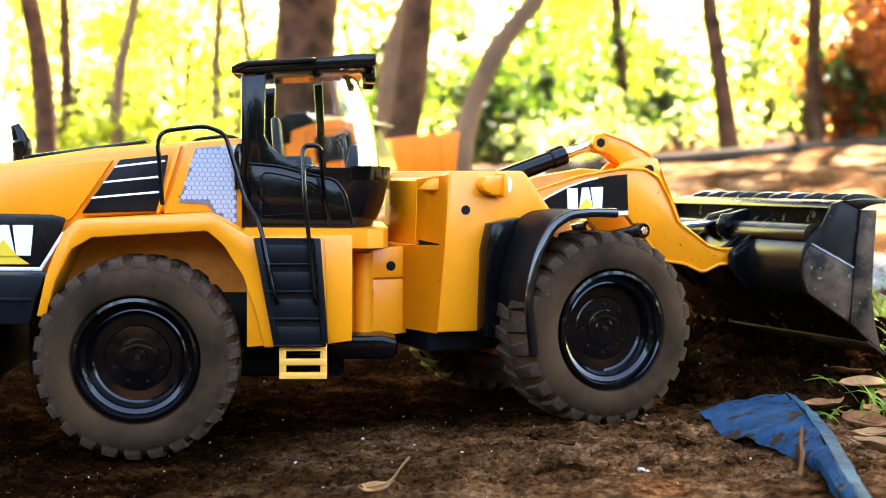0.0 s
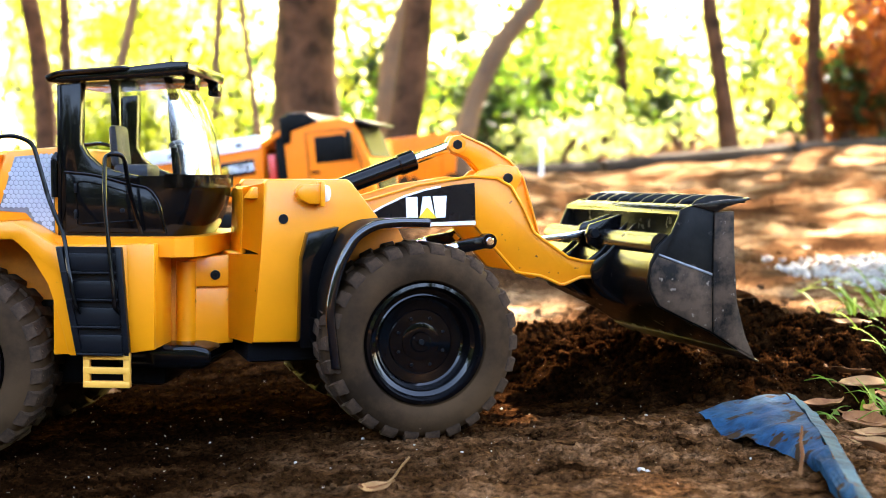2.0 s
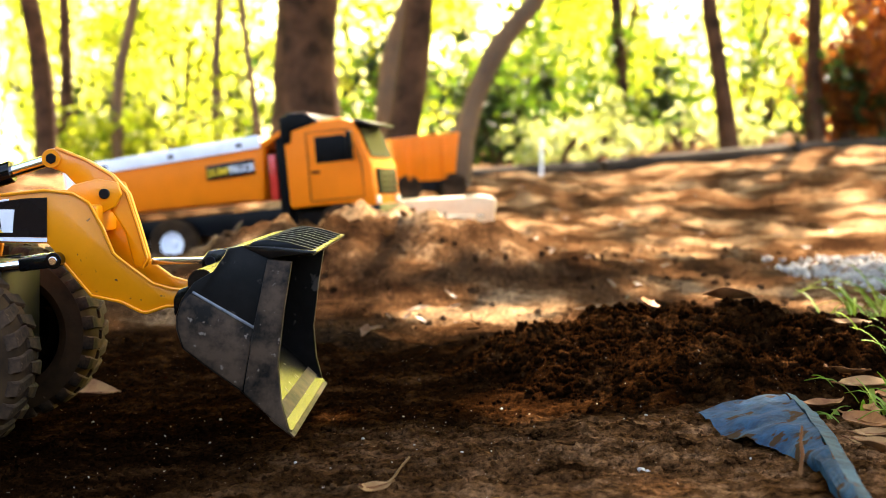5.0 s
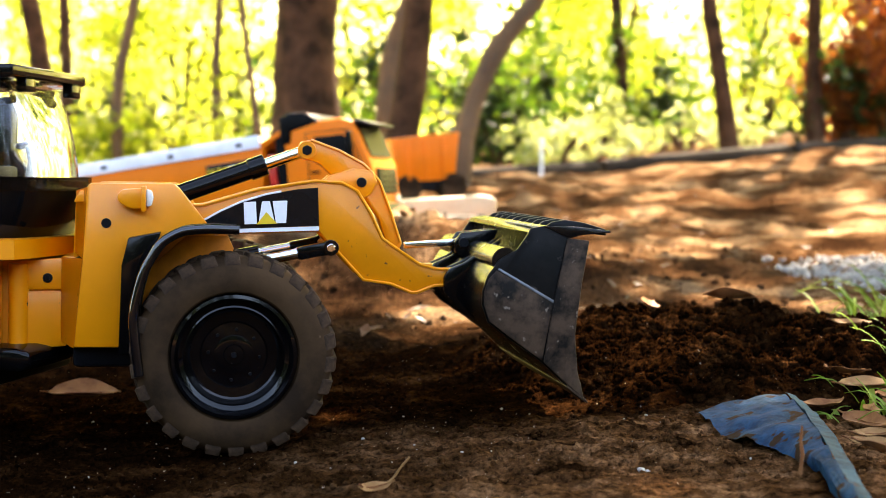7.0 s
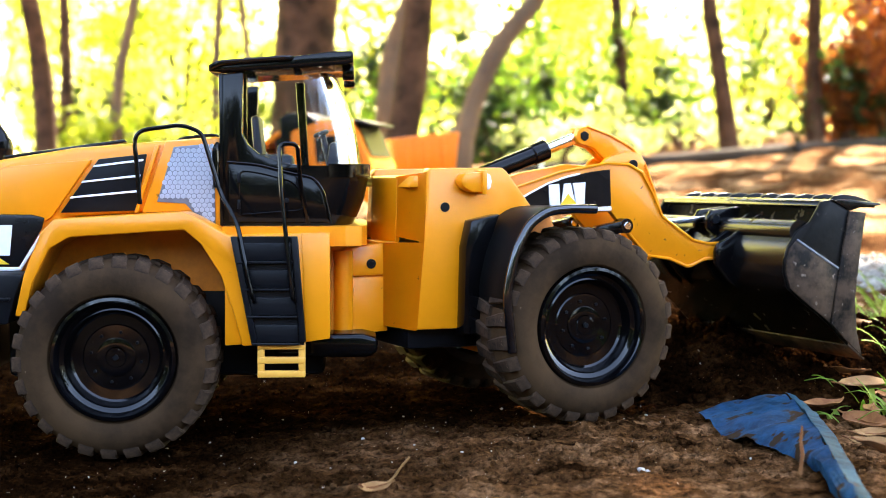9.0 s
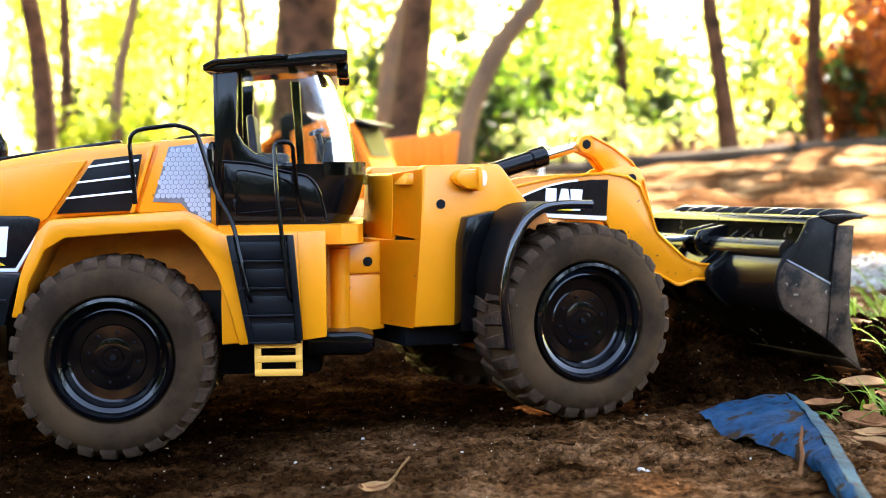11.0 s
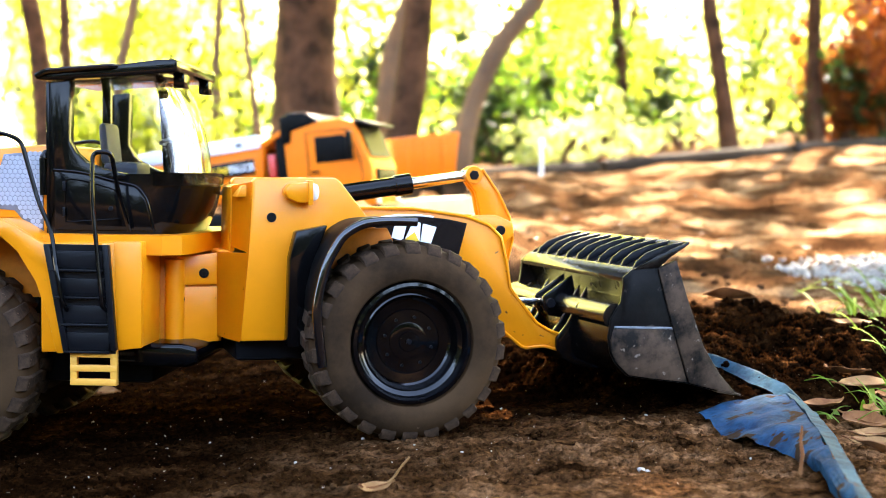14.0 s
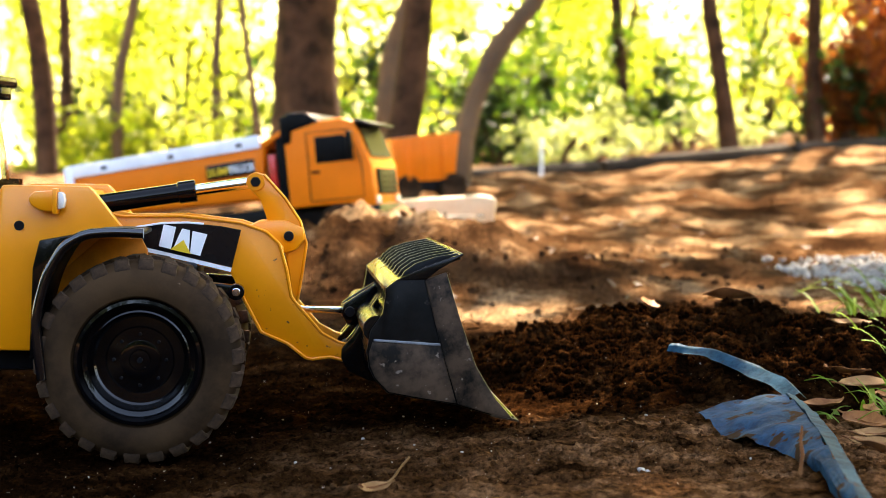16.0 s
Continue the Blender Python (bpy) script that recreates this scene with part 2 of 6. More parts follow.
# ---------------------------------------------------------------- building helpers
def mesh_of(name, bm, material, smooth=35):
    me = bpy.data.meshes.new(name)
    bm.normal_update()
    bm.to_mesh(me)
    bm.free()
    for x in (material if isinstance(material, (list, tuple)) else (material,)):
        me.materials.append(x)
    if smooth:
        me.polygons.foreach_set("use_smooth", [True] * len(me.polygons))
        me.set_sharp_from_angle(angle=radians(smooth))
    return me


def part(name, bm, material, parent, label="", m=None, smooth=35):
    ob = new(name, mesh_of(name, bm, material, smooth))
    ob.parent = parent
    if m is not None:
        ob.matrix_basis = m
    if label:
        ob["label"] = label
    return ob


def empty(name):
    ob = new(name)
    ob.empty_display_size = 0.05
    return ob


def bevel(bm, w, seg=2, limit=25):
    if w:
        es = [e for e in bm.edges if len(e.link_faces) == 2 and e.calc_face_angle(0) > radians(limit)]
        bmesh.ops.bevel(bm, geom=es, offset=w, offset_type="OFFSET", segments=seg, profile=0.5, affect="EDGES", clamp_overlap=True)
    return bm


def prism(pts, y0, y1, bev=0.001, seg=2, bm=None):
    """The outline pts (x, z) drawn out from y0 to y1."""
    b = bmesh.new()
    va = [b.verts.new((x, y0, z)) for x, z in pts]
    vb = [b.verts.new((x, y1, z)) for x, z in pts]
    b.faces.new(va)
    b.faces.new(list(reversed(vb)))
    for i in range(len(pts)):
        j = (i + 1) % len(pts)
        b.faces.new((va[j], va[i], vb[i], vb[j]))
    bmesh.ops.recalc_face_normals(b, faces=b.faces)
    bevel(b, bev, seg)
    return merge(bm, b)


def merge(bm, b):
    if bm is None:
        return b
    me = bpy.data.meshes.new("tmp")
    b.to_mesh(me)
    b.free()
    bm.from_mesh(me)
    bpy.data.meshes.remove(me)
    return bm


def box(x0, x1, y0, y1, z0, z1, bev=0.001, bm=None, seg=2):
    return prism([(x0, z0), (x1, z0), (x1, z1), (x0, z1)], y0, y1, bev, seg, bm)


def tube(path, r, sides=10, bm=None, closed=False, caps=True):
    """A round bar along path."""
    b = bm or bmesh.new()
    path = [Vector(p) for p in path]
    rings, n = [], len(path)
    up = Vector((0.13, 0.31, 0.94)).normalized()
    for i, p in enumerate(path):
        a, c = path[max(i - 1, 0)], path[min(i + 1, n - 1)]
        t = (c - a).normalized()
        u = t.cross(up).normalized()
        w = u.cross(t)
        rad = r[i] if isinstance(r, (list, tuple)) else r
        rings.append([b.verts.new(p + (u * math.cos(q) + w * math.sin(q)) * rad) for q in [2 * math.pi * k / sides for k in range(sides)]])
    for i in range(n - 1):
        for k in range(sides):
            b.faces.new((rings[i][k], rings[i][(k + 1) % sides], rings[i + 1][(k + 1) % sides], rings[i + 1][k]))
    if caps:
        b.faces.new(list(reversed(rings[0])))
        b.faces.new(rings[-1])
    return b


def smooth_path(pts, n=6):
    """Rounds a polyline's corners."""
    out = [Vector(pts[0])]
    for i in range(1, len(pts) - 1):
        a, b, c = Vector(pts[i - 1]), Vector(pts[i]), Vector(pts[i + 1])
        d = min((a - b).length, (c - b).length) * 0.4
        s, e = b + (a - b).normalized() * d, b + (c - b).normalized() * d
        for k in range(n + 1):
            t = k / n
            out.append(s * (1 - t) ** 2 + b * 2 * t * (1 - t) + e * t * t)
    out.append(Vector(pts[-1]))
    return out


def lathe(profile, sides=48, bm=None):
    """profile of (r, y) turned about the y axis."""
    b = bm or bmesh.new()
    rings = []
    for r, y in profile:
        if r < 1e-6:
            rings.append([b.verts.new((0, y, 0))])
        else:
            rings.append([b.verts.new((r * math.cos(q), y, r * math.sin(q))) for q in [2 * math.pi * k / sides for k in range(sides)]])
    for ra, rb in zip(rings, rings[1:]):
        for k in range(sides):
            j = (k + 1) % sides
            if len(ra) == 1 and len(rb) == 1:
                continue
            if len(ra) == 1:
                b.faces.new((ra[0], rb[j], rb[k]))
            elif len(rb) == 1:
                b.faces.new((ra[k], ra[j], rb[0]))
            else:
                b.faces.new((ra[k], ra[j], rb[j], rb[k]))
    bmesh.ops.recalc_face_normals(b, faces=b.faces)
    return b


def disc(x, y0, y1, z, r, sides=20, bm=None, bev=0.0004):
    """A short round bar along y."""
    pts = [(x + r * math.cos(2 * math.pi * k / sides), z + r * math.sin(2 * math.pi * k / sides)) for k in range(sides)]
    return prism(pts, y0, y1, bev, 1, bm)


def smoothstep(a, b, x):
    t = np.clip((np.asarray(x, float) - a) / (b - a), 0, 1)
    return t * t * (3 - 2 * t)


# ---------------------------------------------------------------- ground
def lumps(x, y, k, seed=0.0):
    return noise.fractal(Vector((x * k + seed, y * k - seed, seed)), 0.8, 2.1, 4, noise_basis="PERLIN_ORIGINAL")


def height(x, y):
    """The earth's height: a rutted working strip, a dug pile, and a bank that rises behind."""
    near = float(1 - smoothstep(1.0, 1.5, y))
    z = near * float(np.interp(x, [-1.0, -0.3, -0.2, -0.13, 0.1, 0.3, 0.6], [-0.002, -0.002, 0.002, 0.006, 0.017, 0.018, 0.018])) + (1 - near) * 0.004
    if y > 1.2:
        z += (0.045 + 0.012 * max(-1.0, min(1.6, x / 1.3))) * (min(y, 9.0) - 1.2)
    z += 0.004 * lumps(x, y, 9.0) * (0.5 if y < 1.0 else 1.0)
    if y < 3.0:
        z += 0.0026 * lumps(x, y, 42.0, 3.0) + 0.0018 * lumps(x * 0.6, y * 1.5, 95.0, 6.0) + 0.0011 * lumps(x, y, 190.0, 1.0)
    # old tyre print pressed into the crust before the pile
    q = ((x - 0.075) / 0.10) ** 2 + ((y - 0.800) / 0.055) ** 2
    if q < 1.0:
        w = math.sin(2 * math.pi * (0.35 * x + y + 1.6 * (x - 0.075) ** 2 + 0.006 * lumps(x, y, 14.0, 21.0)) / 0.0105)
        z += 0.0026 * (1 - q) * (abs(w) ** 0.6 * (1 if w > 0 else -0.7)) * (0.55 + 0.6 * lumps(x, y, 24.0, 17.0))
    # broken crust edge along the wheel track
    z += 0.006 * math.exp(-(((y - 0.865 - 0.02 * lumps(x, 0.0, 8.0, 31.0)) / 0.018) ** 2)) * max(0.0, 0.3 + lumps(x, y, 30.0, 33.0)) * (1 if x > -0.1 else 0.4)
    # the pile that the bucket digs into
    q = ((x - 0.235) / 0.21) ** 2 + ((y - 1.19) / 0.25) ** 2 + 0.25 * lumps(x, y, 9.0, 12.0)
    if q < 1.0:
        k = min(1.0, max(0.0, 1 - q) ** 0.8)
        z += k * (0.041 * (1 + 0.55 * lumps(x, y, 13.0, 5.0)) + 0.006 * lumps(x, y, 75.0, 8.0))
    # heap before the lorry
    q = ((x + 0.11) / 0.30) ** 2 + ((y - 1.95) / 0.24) ** 2
    if q < 2.6:
        z += 0.105 * math.exp(-1.5 * q) * (1 + 0.5 * lumps(x, y, 7.0, 2.0)) + 0.012 * math.exp(-q) * lumps(x, y, 22.0, 9.0)
    # spoil ridge that runs beside the strip
    z += 0.02 * math.exp(-(((y - 1.35) / 0.09) ** 2)) * max(0.0, lumps(x, y, 5.0, 11.0)) * (1 if x < 0.2 else 0.4)
    # far hummocks
    if y > 1.6:
        z += (0.03 * lumps(x, y, 2.0, 7.0) + 0.016 * lumps(x, y * 1.6, 5.5, 27.0)) * min(1.0, (y - 1.6) / 1.5)
    return z


def axis_steps(a, b, fine, lo, hi, grow):
    out, s = list(np.arange(a, b, fine)), fine
    x = out[-1]
    while x < hi:
        s *= grow
        x += s
        out.append(x)
    s, x = fine, a
    while x > lo:
        s *= grow
        x -= s
        out.insert(0, x)
    return out


def build_ground():
    xs = axis_steps(-0.36, 0.42, 0.0023, -60, 60, 1.08)
    ys = axis_steps(0.73, 1.36, 0.0023, -60, 90, 1.05)
    vs = [(x, y, height(x, y)) for y in ys for x in xs]
    w = len(xs)
    fs = [(j * w + i, j * w + i + 1, (j + 1) * w + i + 1, (j + 1) * w + i) for j in range(len(ys) - 1) for i in range(w - 1)]
    me = bpy.data.meshes.new("ground")
    me.from_pydata(vs, [], fs)
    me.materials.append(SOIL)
    me.polygons.foreach_set("use_smooth", [True] * len(me.polygons))
    return tagged(new("ground", me), "dark brown rutted garden soil with dry litter beyond", "ground", kind="structure")


build_ground()


def clod_stuff(name, label, spots, material, seed):
    """Many small crumbs of earth, each an uneven little stone shape."""
    rnd = random.Random(seed)
    base = bmesh.new()
    bmesh.ops.create_icosphere(base, subdivisions=1, radius=1.0)
    bv = [v.co.copy() for v in base.verts]
    bf = [[v.index for v in f.verts] for f in base.faces]
    base.free()
    vs, fs = [], []
    for x, y, r in spots:
        z = height(x, y) + r * 0.25
        o = len(vs)
        sx, sy, sz = (r * rnd.uniform(0.7, 1.3) for _ in range(3))
        rot = Euler((rnd.uniform(0, 6), rnd.uniform(0, 6), rnd.uniform(0, 6))).to_matrix()
        for v in bv:
            k = rnd.uniform(0.75, 1.2)
            p = rot @ Vector((v.x * sx * k, v.y * sy * k, v.z * sz * k))
            vs.append((x + p.x, y + p.y, z + p.z))
        fs += [[o + i for i in f] for f in bf]
    me = bpy.data.meshes.new(name)
    me.from_pydata(vs, [], fs)
    me.materials.append(material)
    me.polygons.foreach_set("use_smooth", [True] * len(me.polygons))
    return tagged(new(name, me), label, "soil", kind="stuff")


# ---------------------------------------------------------------- wheel loader
# Its own space: x forward, y away from the viewer from the outer face of the near tyres, z up from under the rear wheel.
WIDE = 0.214
MID = WIDE / 2
FRONT = pose(0.2961, 0.0221, 0.0161, 0, 0, 20.35)      # the steered front half
PIVOT = Vector((-0.0404, 0, 0.1436))                    # boom hinge, in the front half
BOOM0 = 9.66
ARM2, BPIN, CYLPIN = (0.1273, 0.0), (0.1727, -0.0727), (0.0965, -0.0374)
R_TYRE = 0.0625

loader = empty("wheel_loader")
tagged(loader, "yellow toy wheel loader with black cab and muddy tyres", "toy loader")


def rot2(deg, p):
    a = radians(deg)
    return (p[0] * math.cos(a) - p[1] * math.sin(a), p[0] * math.sin(a) + p[1] * math.cos(a))


def to_boom(pts):
    return [rot2(-BOOM0, (x - PIVOT.x, z - PIVOT.z)) for x, z in pts]


def wheel_meshes():
    """Tyre with lugs, dished rim with bolts; the outer face lies at y = 0, the axle at the origin."""
    w = 0.052
    prof = [(0.0372, 0.006), (0.0395, 0.0015), (0.0435, 0.0), (0.0500, 0.0004), (0.0550, 0.0024), (0.0588, 0.006), (0.0603, 0.011),
            (0.0605, w / 2), (0.0603, w - 0.011), (0.0578, w - 0.006), (0.0550, w - 0.0024), (0.0435, w), (0.0372, w - 0.006)]
    tyre = lathe(prof, 72)
    lugs = []
    for side in (0, 1):
        # slanted bar, wide at the shoulder, worn round at the outer corner
        lug = bmesh.new()
        rows = []
        for q, r, slant, half in ((0.0026, 0.0550, 0.0, 0.0050), (0.0030, 0.0585, 0.0, 0.0052), (0.0056, 0.0617, 0.004, 0.0050), (0.0100, 0.0625, 0.010, 0.0046), (w * 0.53, 0.0625, 0.060, 0.0034)):
            y = q if side == 0 else w - q
            ring = []
            for s, rr in ((-1, r - 0.0066), (-1, r - 0.0012), (-0.8, r), (0.8, r), (1, r - 0.0012), (1, r - 0.0066)):
                a = slant + s * half / 0.0625
                ring.append(lug.verts.new((rr * math.cos(a), y, rr * math.sin(a))))
            rows.append(ring)
        for ra, rb in zip(rows, rows[1:]):
            for k in range(5):
                lug.faces.new((ra[k], ra[k + 1], rb[k + 1], rb[k]))
        lug.faces.new(rows[0])
        lug.faces.new(rows[-1])
        bmesh.ops.recalc_face_normals(lug, faces=lug.faces)
        lugs.append(mesh_of("tread_lug", lug, TREAD, 35))
    rim = lathe([(0.0385, 0.004), (0.0375, 0.0006), (0.0355, 0.0002), (0.0342, 0.0022), (0.0332, 0.0052), (0.0318, 0.0058), (0.0305, 0.0066), (0.0295, 0.0062),
                 (0.0285, 0.009), (0.0275, 0.0118), (0.0262, 0.0130), (0.0205, 0.0134), (0.0196, 0.0128), (0.0120, 0.0126), (0.0118, 0.0119), (0.0108, 0.0117),
                 (0.0064, 0.0117), (0.0058, 0.0110), (0.0020, 0.0109), (0.0, 0.0109)], 64)
    for k in range(36):
        a = 2 * math.pi * k / 36
        rim = disc(0.0232 * math.cos(a), 0.0128, 0.0138, 0.0232 * math.sin(a), 0.0004, 6, rim, 0)
    bolts = bmesh.new()
    for k in range(8):
        a = 2 * math.pi * k / 8
        bolts = disc(0.0155 * math.cos(a), 0.0114, 0.0130, 0.0155 * math.sin(a), 0.0011, 6, bolts, 0.0002)
    bolts = disc(0, 0.0092, 0.0108, 0, 0.0018, 12, bolts, 0.0003)
    return lugs, mesh_of("tyre", tyre, RUBBER, 40), mesh_of("rim", rim, RIM, 18), mesh_of("wheel_bolts", bolts, BLACK_MATT, 30)


LUG_MES, TYRE_ME, RIM_ME, BOLT_ME = wheel_meshes()


def add_wheel():
    w = new("wheel", RIM_ME)
    w.parent = loader
    t = new("tyre", TYRE_ME)
    t.parent = w
    b = new("wheel_bolts", BOLT_ME)
    b.parent = w
    t["label"] = "mud-stained black rubber tyre with deep lugs"
    for side, me in enumerate(LUG_MES):
        for k in range(26):
            g = new("tread_lug", me)
            g.parent = w
            g.matrix_basis = Matrix.Rotation(2 * math.pi * (k + 0.5 * side) / 26, 4, "Y")
    return w


def wheel_seat(front, far):
    """A wheel's place on the loader with no roll."""
    if far:
        m = pose(0, WIDE, R_TYRE) @ Matrix.Rotation(math.pi, 4, "Z")
    else:
        m = pose(0, 0, R_TYRE)
    return FRONT @ m if front else m


wheels = [(add_wheel(), f, s) for f in (False, True) for s in (False, True)]


def sym(build):
    """Calls build for the near side and the mirrored far side."""
    build(lambda y: y)
    build(lambda y: WIDE - y)


def bolt_head(x, y, z, r=0.0030, m=None):
    b = disc(x, y - 0.0012, y + 0.002, z, r, 14, None, 0.0004)
    b = disc(x, y - 0.0020, y, z, r * 0.55, 6, b, 0.0002)
    return part("bolt", b, BLACK_MATT, loader, "", m)


def hex_mesh():
    """A shallow hexagon dish, raised on both faces of its plane."""
    b = bmesh.new()
    levels = []
    for r, y in ((0.00172, 0.0), (0.00160, -0.0005), (0.00118, -0.0005), (0.00095, -0.0001)):
        levels.append([b.verts.new((r * math.cos(q), y, r * math.sin(q))) for q in [math.pi / 6 + k * math.pi / 3 for k in range(6)]])
    for la, lb in zip(levels, levels[1:]):
        for k in range(6):
            b.faces.new((la[k], la[(k + 1) % 6], lb[(k + 1) % 6], lb[k]))
    b.faces.new(levels[-1])
    bmesh.ops.recalc_face_normals(b, faces=b.faces)
    return mesh_of("mesh_cell", b, GREY_MESH, 20)


HEX_ME = hex_mesh()


def build_rear():
    part("wheel_well", box(-0.060, 0.066, 0.050, WIDE - 0.050, 0.100, 0.1500, 0), YELLOW_DIRTY, loader)
    # chassis under the cab
    part("chassis", box(-0.075, 0.126, 0.052, WIDE - 0.052, 0.045, 0.125, 0.004), BLACK_MATT, loader)
    part("axle", disc(0, 0.03, WIDE - 0.03, R_TYRE, 0.014, 20), BLACK_MATT, loader)
    # belly tank between the axles
    tank = prism([(0.095, 0.0590), (0.155, 0.0590), (0.160, 0.0625), (0.160, 0.0715), (0.150, 0.0740), (0.095, 0.0740)], 0.030, WIDE - 0.030, 0.003, 3)
    part("belly_tank", tank, BLACK, loader)
    # wheel arch and side, one yellow pressing each side
    outer = [(-0.0600, 0.0880), (-0.0545, 0.1130), (-0.0440, 0.1390), (-0.0360, 0.1470), (0.0420, 0.1515), (0.0500, 0.1480), (0.0660, 0.1385), (0.0700, 0.1370),
             (0.1290, 0.1385), (0.1300, 0.0740), (0.1180, 0.0715), (0.0770, 0.0690), (0.0720, 0.0890), (0.0640, 0.1130), (0.0520, 0.1320), (0.0420, 0.1405),
             (-0.0270, 0.1360), (-0.0390, 0.1290), (-0.0490, 0.1090), (-0.0540, 0.0880)]

    def arch(s):
        a, b = s(0.0085), s(0.0125)
        part("wheel_arch", prism(outer, min(a, b), max(a, b), 0.0012), YELLOW, loader)
        lip = [(-0.0540, 0.0880), (-0.0490, 0.1090), (-0.0390, 0.1290), (-0.0270, 0.1360), (0.0420, 0.1405), (0.0520, 0.1320), (0.0640, 0.1130), (0.0720, 0.0890), (0.0770, 0.0690),
               (0.0800, 0.0690), (0.0750, 0.0900), (0.0670, 0.1140), (0.0545, 0.1340), (0.0430, 0.1430), (-0.0280, 0.1385), (-0.0410, 0.1310), (-0.0515, 0.1100), (-0.0565, 0.0880)]
        a, b = s(0.0122), s(0.060)
        part("arch_lining", prism(lip, min(a, b), max(a, b), 0), YELLOW_DIRTY, loader)
        # deck over the arch, in to the hood
        deck = [(-0.0440, 0.1390), (-0.0360, 0.1470), (0.0420, 0.1515), (0.0500, 0.1480), (0.0660, 0.1385), (0.0660, 0.1360), (0.0490, 0.1450), (0.0420, 0.1480), (-0.0350, 0.1440), (-0.0430, 0.1370)]
        a, b = s(0.0120), s(0.055)
        part("arch_deck", prism(deck, min(a, b), max(a, b), 0.0004), YELLOW, loader)
    sym(arch)
    # side box behind the ladder to the joint
    def side(s):
        a, b = s(0.0125), s(0.052)
        part("side_panel", prism([(0.066, 0.0690), (0.1300, 0.0735), (0.1300, 0.1384), (0.066, 0.1370)], min(a, b), max(a, b), 0.001), YELLOW, loader)
        a, b = s(0.0080), s(0.0130)
        part("side_strip", prism([(0.1155, 0.0715), (0.1305, 0.0735), (0.1305, 0.1386), (0.1130, 0.1384)], min(a, b), max(a, b), 0.0008), YELLOW, loader)
    sym(side)
    # cab platform with a rounded nose
    ring = [(0.064, 0.02), (0.140, 0.02), (0.150, 0.028), (0.1535, 0.045), (0.1535, WIDE - 0.045), (0.150, WIDE - 0.028), (0.140, WIDE - 0.02), (0.064, WIDE - 0.02)]
    b = bmesh.new()
    lo = [b.verts.new((x, y, 0.1298)) for x, y in ring]
    hi = [b.verts.new((x, y, 0.1420)) for x, y in ring]
    b.faces.new(list(reversed(lo)))
    b.faces.new(hi)
    for i in range(len(ring)):
        j = (i + 1) % len(ring)
        b.faces.new((lo[i], lo[j], hi[j], hi[i]))
    bevel(b, 0.0012, 2, 40)
    part("cab_platform", b, YELLOW, loader)
    part("hinge_post", disc(0.0, 0, 0.052, 0, 0.0065, 24), YELLOW, loader, "", pose(0.138, 0.058, 0.0735, 90, 0, 0))
    # hood: a wedge that falls to the rear
    hood = [(-0.1750, 0.0950), (-0.1780, 0.1500), (-0.1650, 0.1660), (-0.0960, 0.1800), (-0.0300, 0.1910), (0.0620, 0.1985), (0.0640, 0.1370), (0.0500, 0.1480), (0.0420, 0.1515),
            (-0.0360, 0.1470), (-0.0440, 0.1390), (-0.0545, 0.1130), (-0.0700, 0.0950)]
    hd = prism(hood, 0.044, WIDE - 0.044, 0.004, 3)
    part("hood", hd, YELLOW, loader)

    def cheeks(s):
        # raised side panels of the hood: rear cheek, vent surround, mesh surround
        def slab(name, pts, d0, d1, material, bev=0.0008, label=""):
            a, c = s(d0), s(d1)
            return part(name, prism(pts, min(a, c), max(a, c), bev), material, loader, label)
        slab("hood_cheek", [(-0.1700, 0.1200), (-0.1700, 0.1560), (-0.0960, 0.1745), (-0.0700, 0.1790), (-0.0190, 0.1835), (-0.0440, 0.1475), (-0.0560, 0.1400)], 0.0400, 0.0450, YELLOW)
        slab("mesh_surround", [(0.0120, 0.1500), (0.0270, 0.1950), (0.0615, 0.1975), (0.0630, 0.1390), (0.0500, 0.1480), (0.0420, 0.1515)], 0.0405, 0.0450, YELLOW)
        slab("vent_bar", [(0.0070, 0.1500), (0.0095, 0.1500), (0.0235, 0.1930), (0.0205, 0.1925)], 0.0402, 0.0450, YELLOW)
        slab("vent_panel", [(-0.0390, 0.1500), (-0.0150, 0.1838), (0.0150, 0.1872), (0.0080, 0.1515)], 0.0418, 0.0450, BLACK_MATT)
        for k in range(3):
            z0, z1 = 0.1590 + 0.0098 * k, 0.1618 + 0.0098 * k
            x0 = -0.0330 + 0.0072 * k
            slab("vent_slat", [(x0, z0), (0.0090 + 0.002 * k, z0 + 0.0040), (0.0092 + 0.002 * k, z0 + 0.0054), (x0 + 0.001, z0 + 0.0014)], 0.0408, 0.0420, WHITE_RAIL, 0.0002, "silver trim strip")
        panel = slab("mesh_panel", [(0.0215, 0.1570), (0.0322, 0.1915), (0.0530, 0.1935), (0.0575, 0.1880), (0.0580, 0.1425), (0.0500, 0.1440), (0.0390, 0.1560)], 0.0396, 0.0410, MESH_BACK, 0.0004, "silver honeycomb mesh")
        # honeycomb relief: small domed hexagons
        for i in range(14):
            for j in range(19):
                x = 0.0215 + i * 0.0033 + (0.00165 if j % 2 else 0)
                z = 0.1435 + j * 0.00286
                if z > 0.1905 + (x - 0.03) * 0.09 or z < (0.1590 if x < 0.040 else 0.1590 - (x - 0.040) * 1.15) or x < 0.0225 + (z - 0.157) * 0.30 or x > 0.0566:
                    continue
                cell = new("mesh_cell", HEX_ME)
                cell.parent = panel
                cell.matrix_basis = pose(x, s(0.0396), z)
        # dark decal on the rear flank
        slab("flank_decal", [(-0.1300, 0.1165), (-0.1300, 0.1500), (-0.0560, 0.1490), (-0.0480, 0.1470), (-0.0500, 0.1400), (-0.0640, 0.1165)], 0.0385, 0.0402, DECAL)
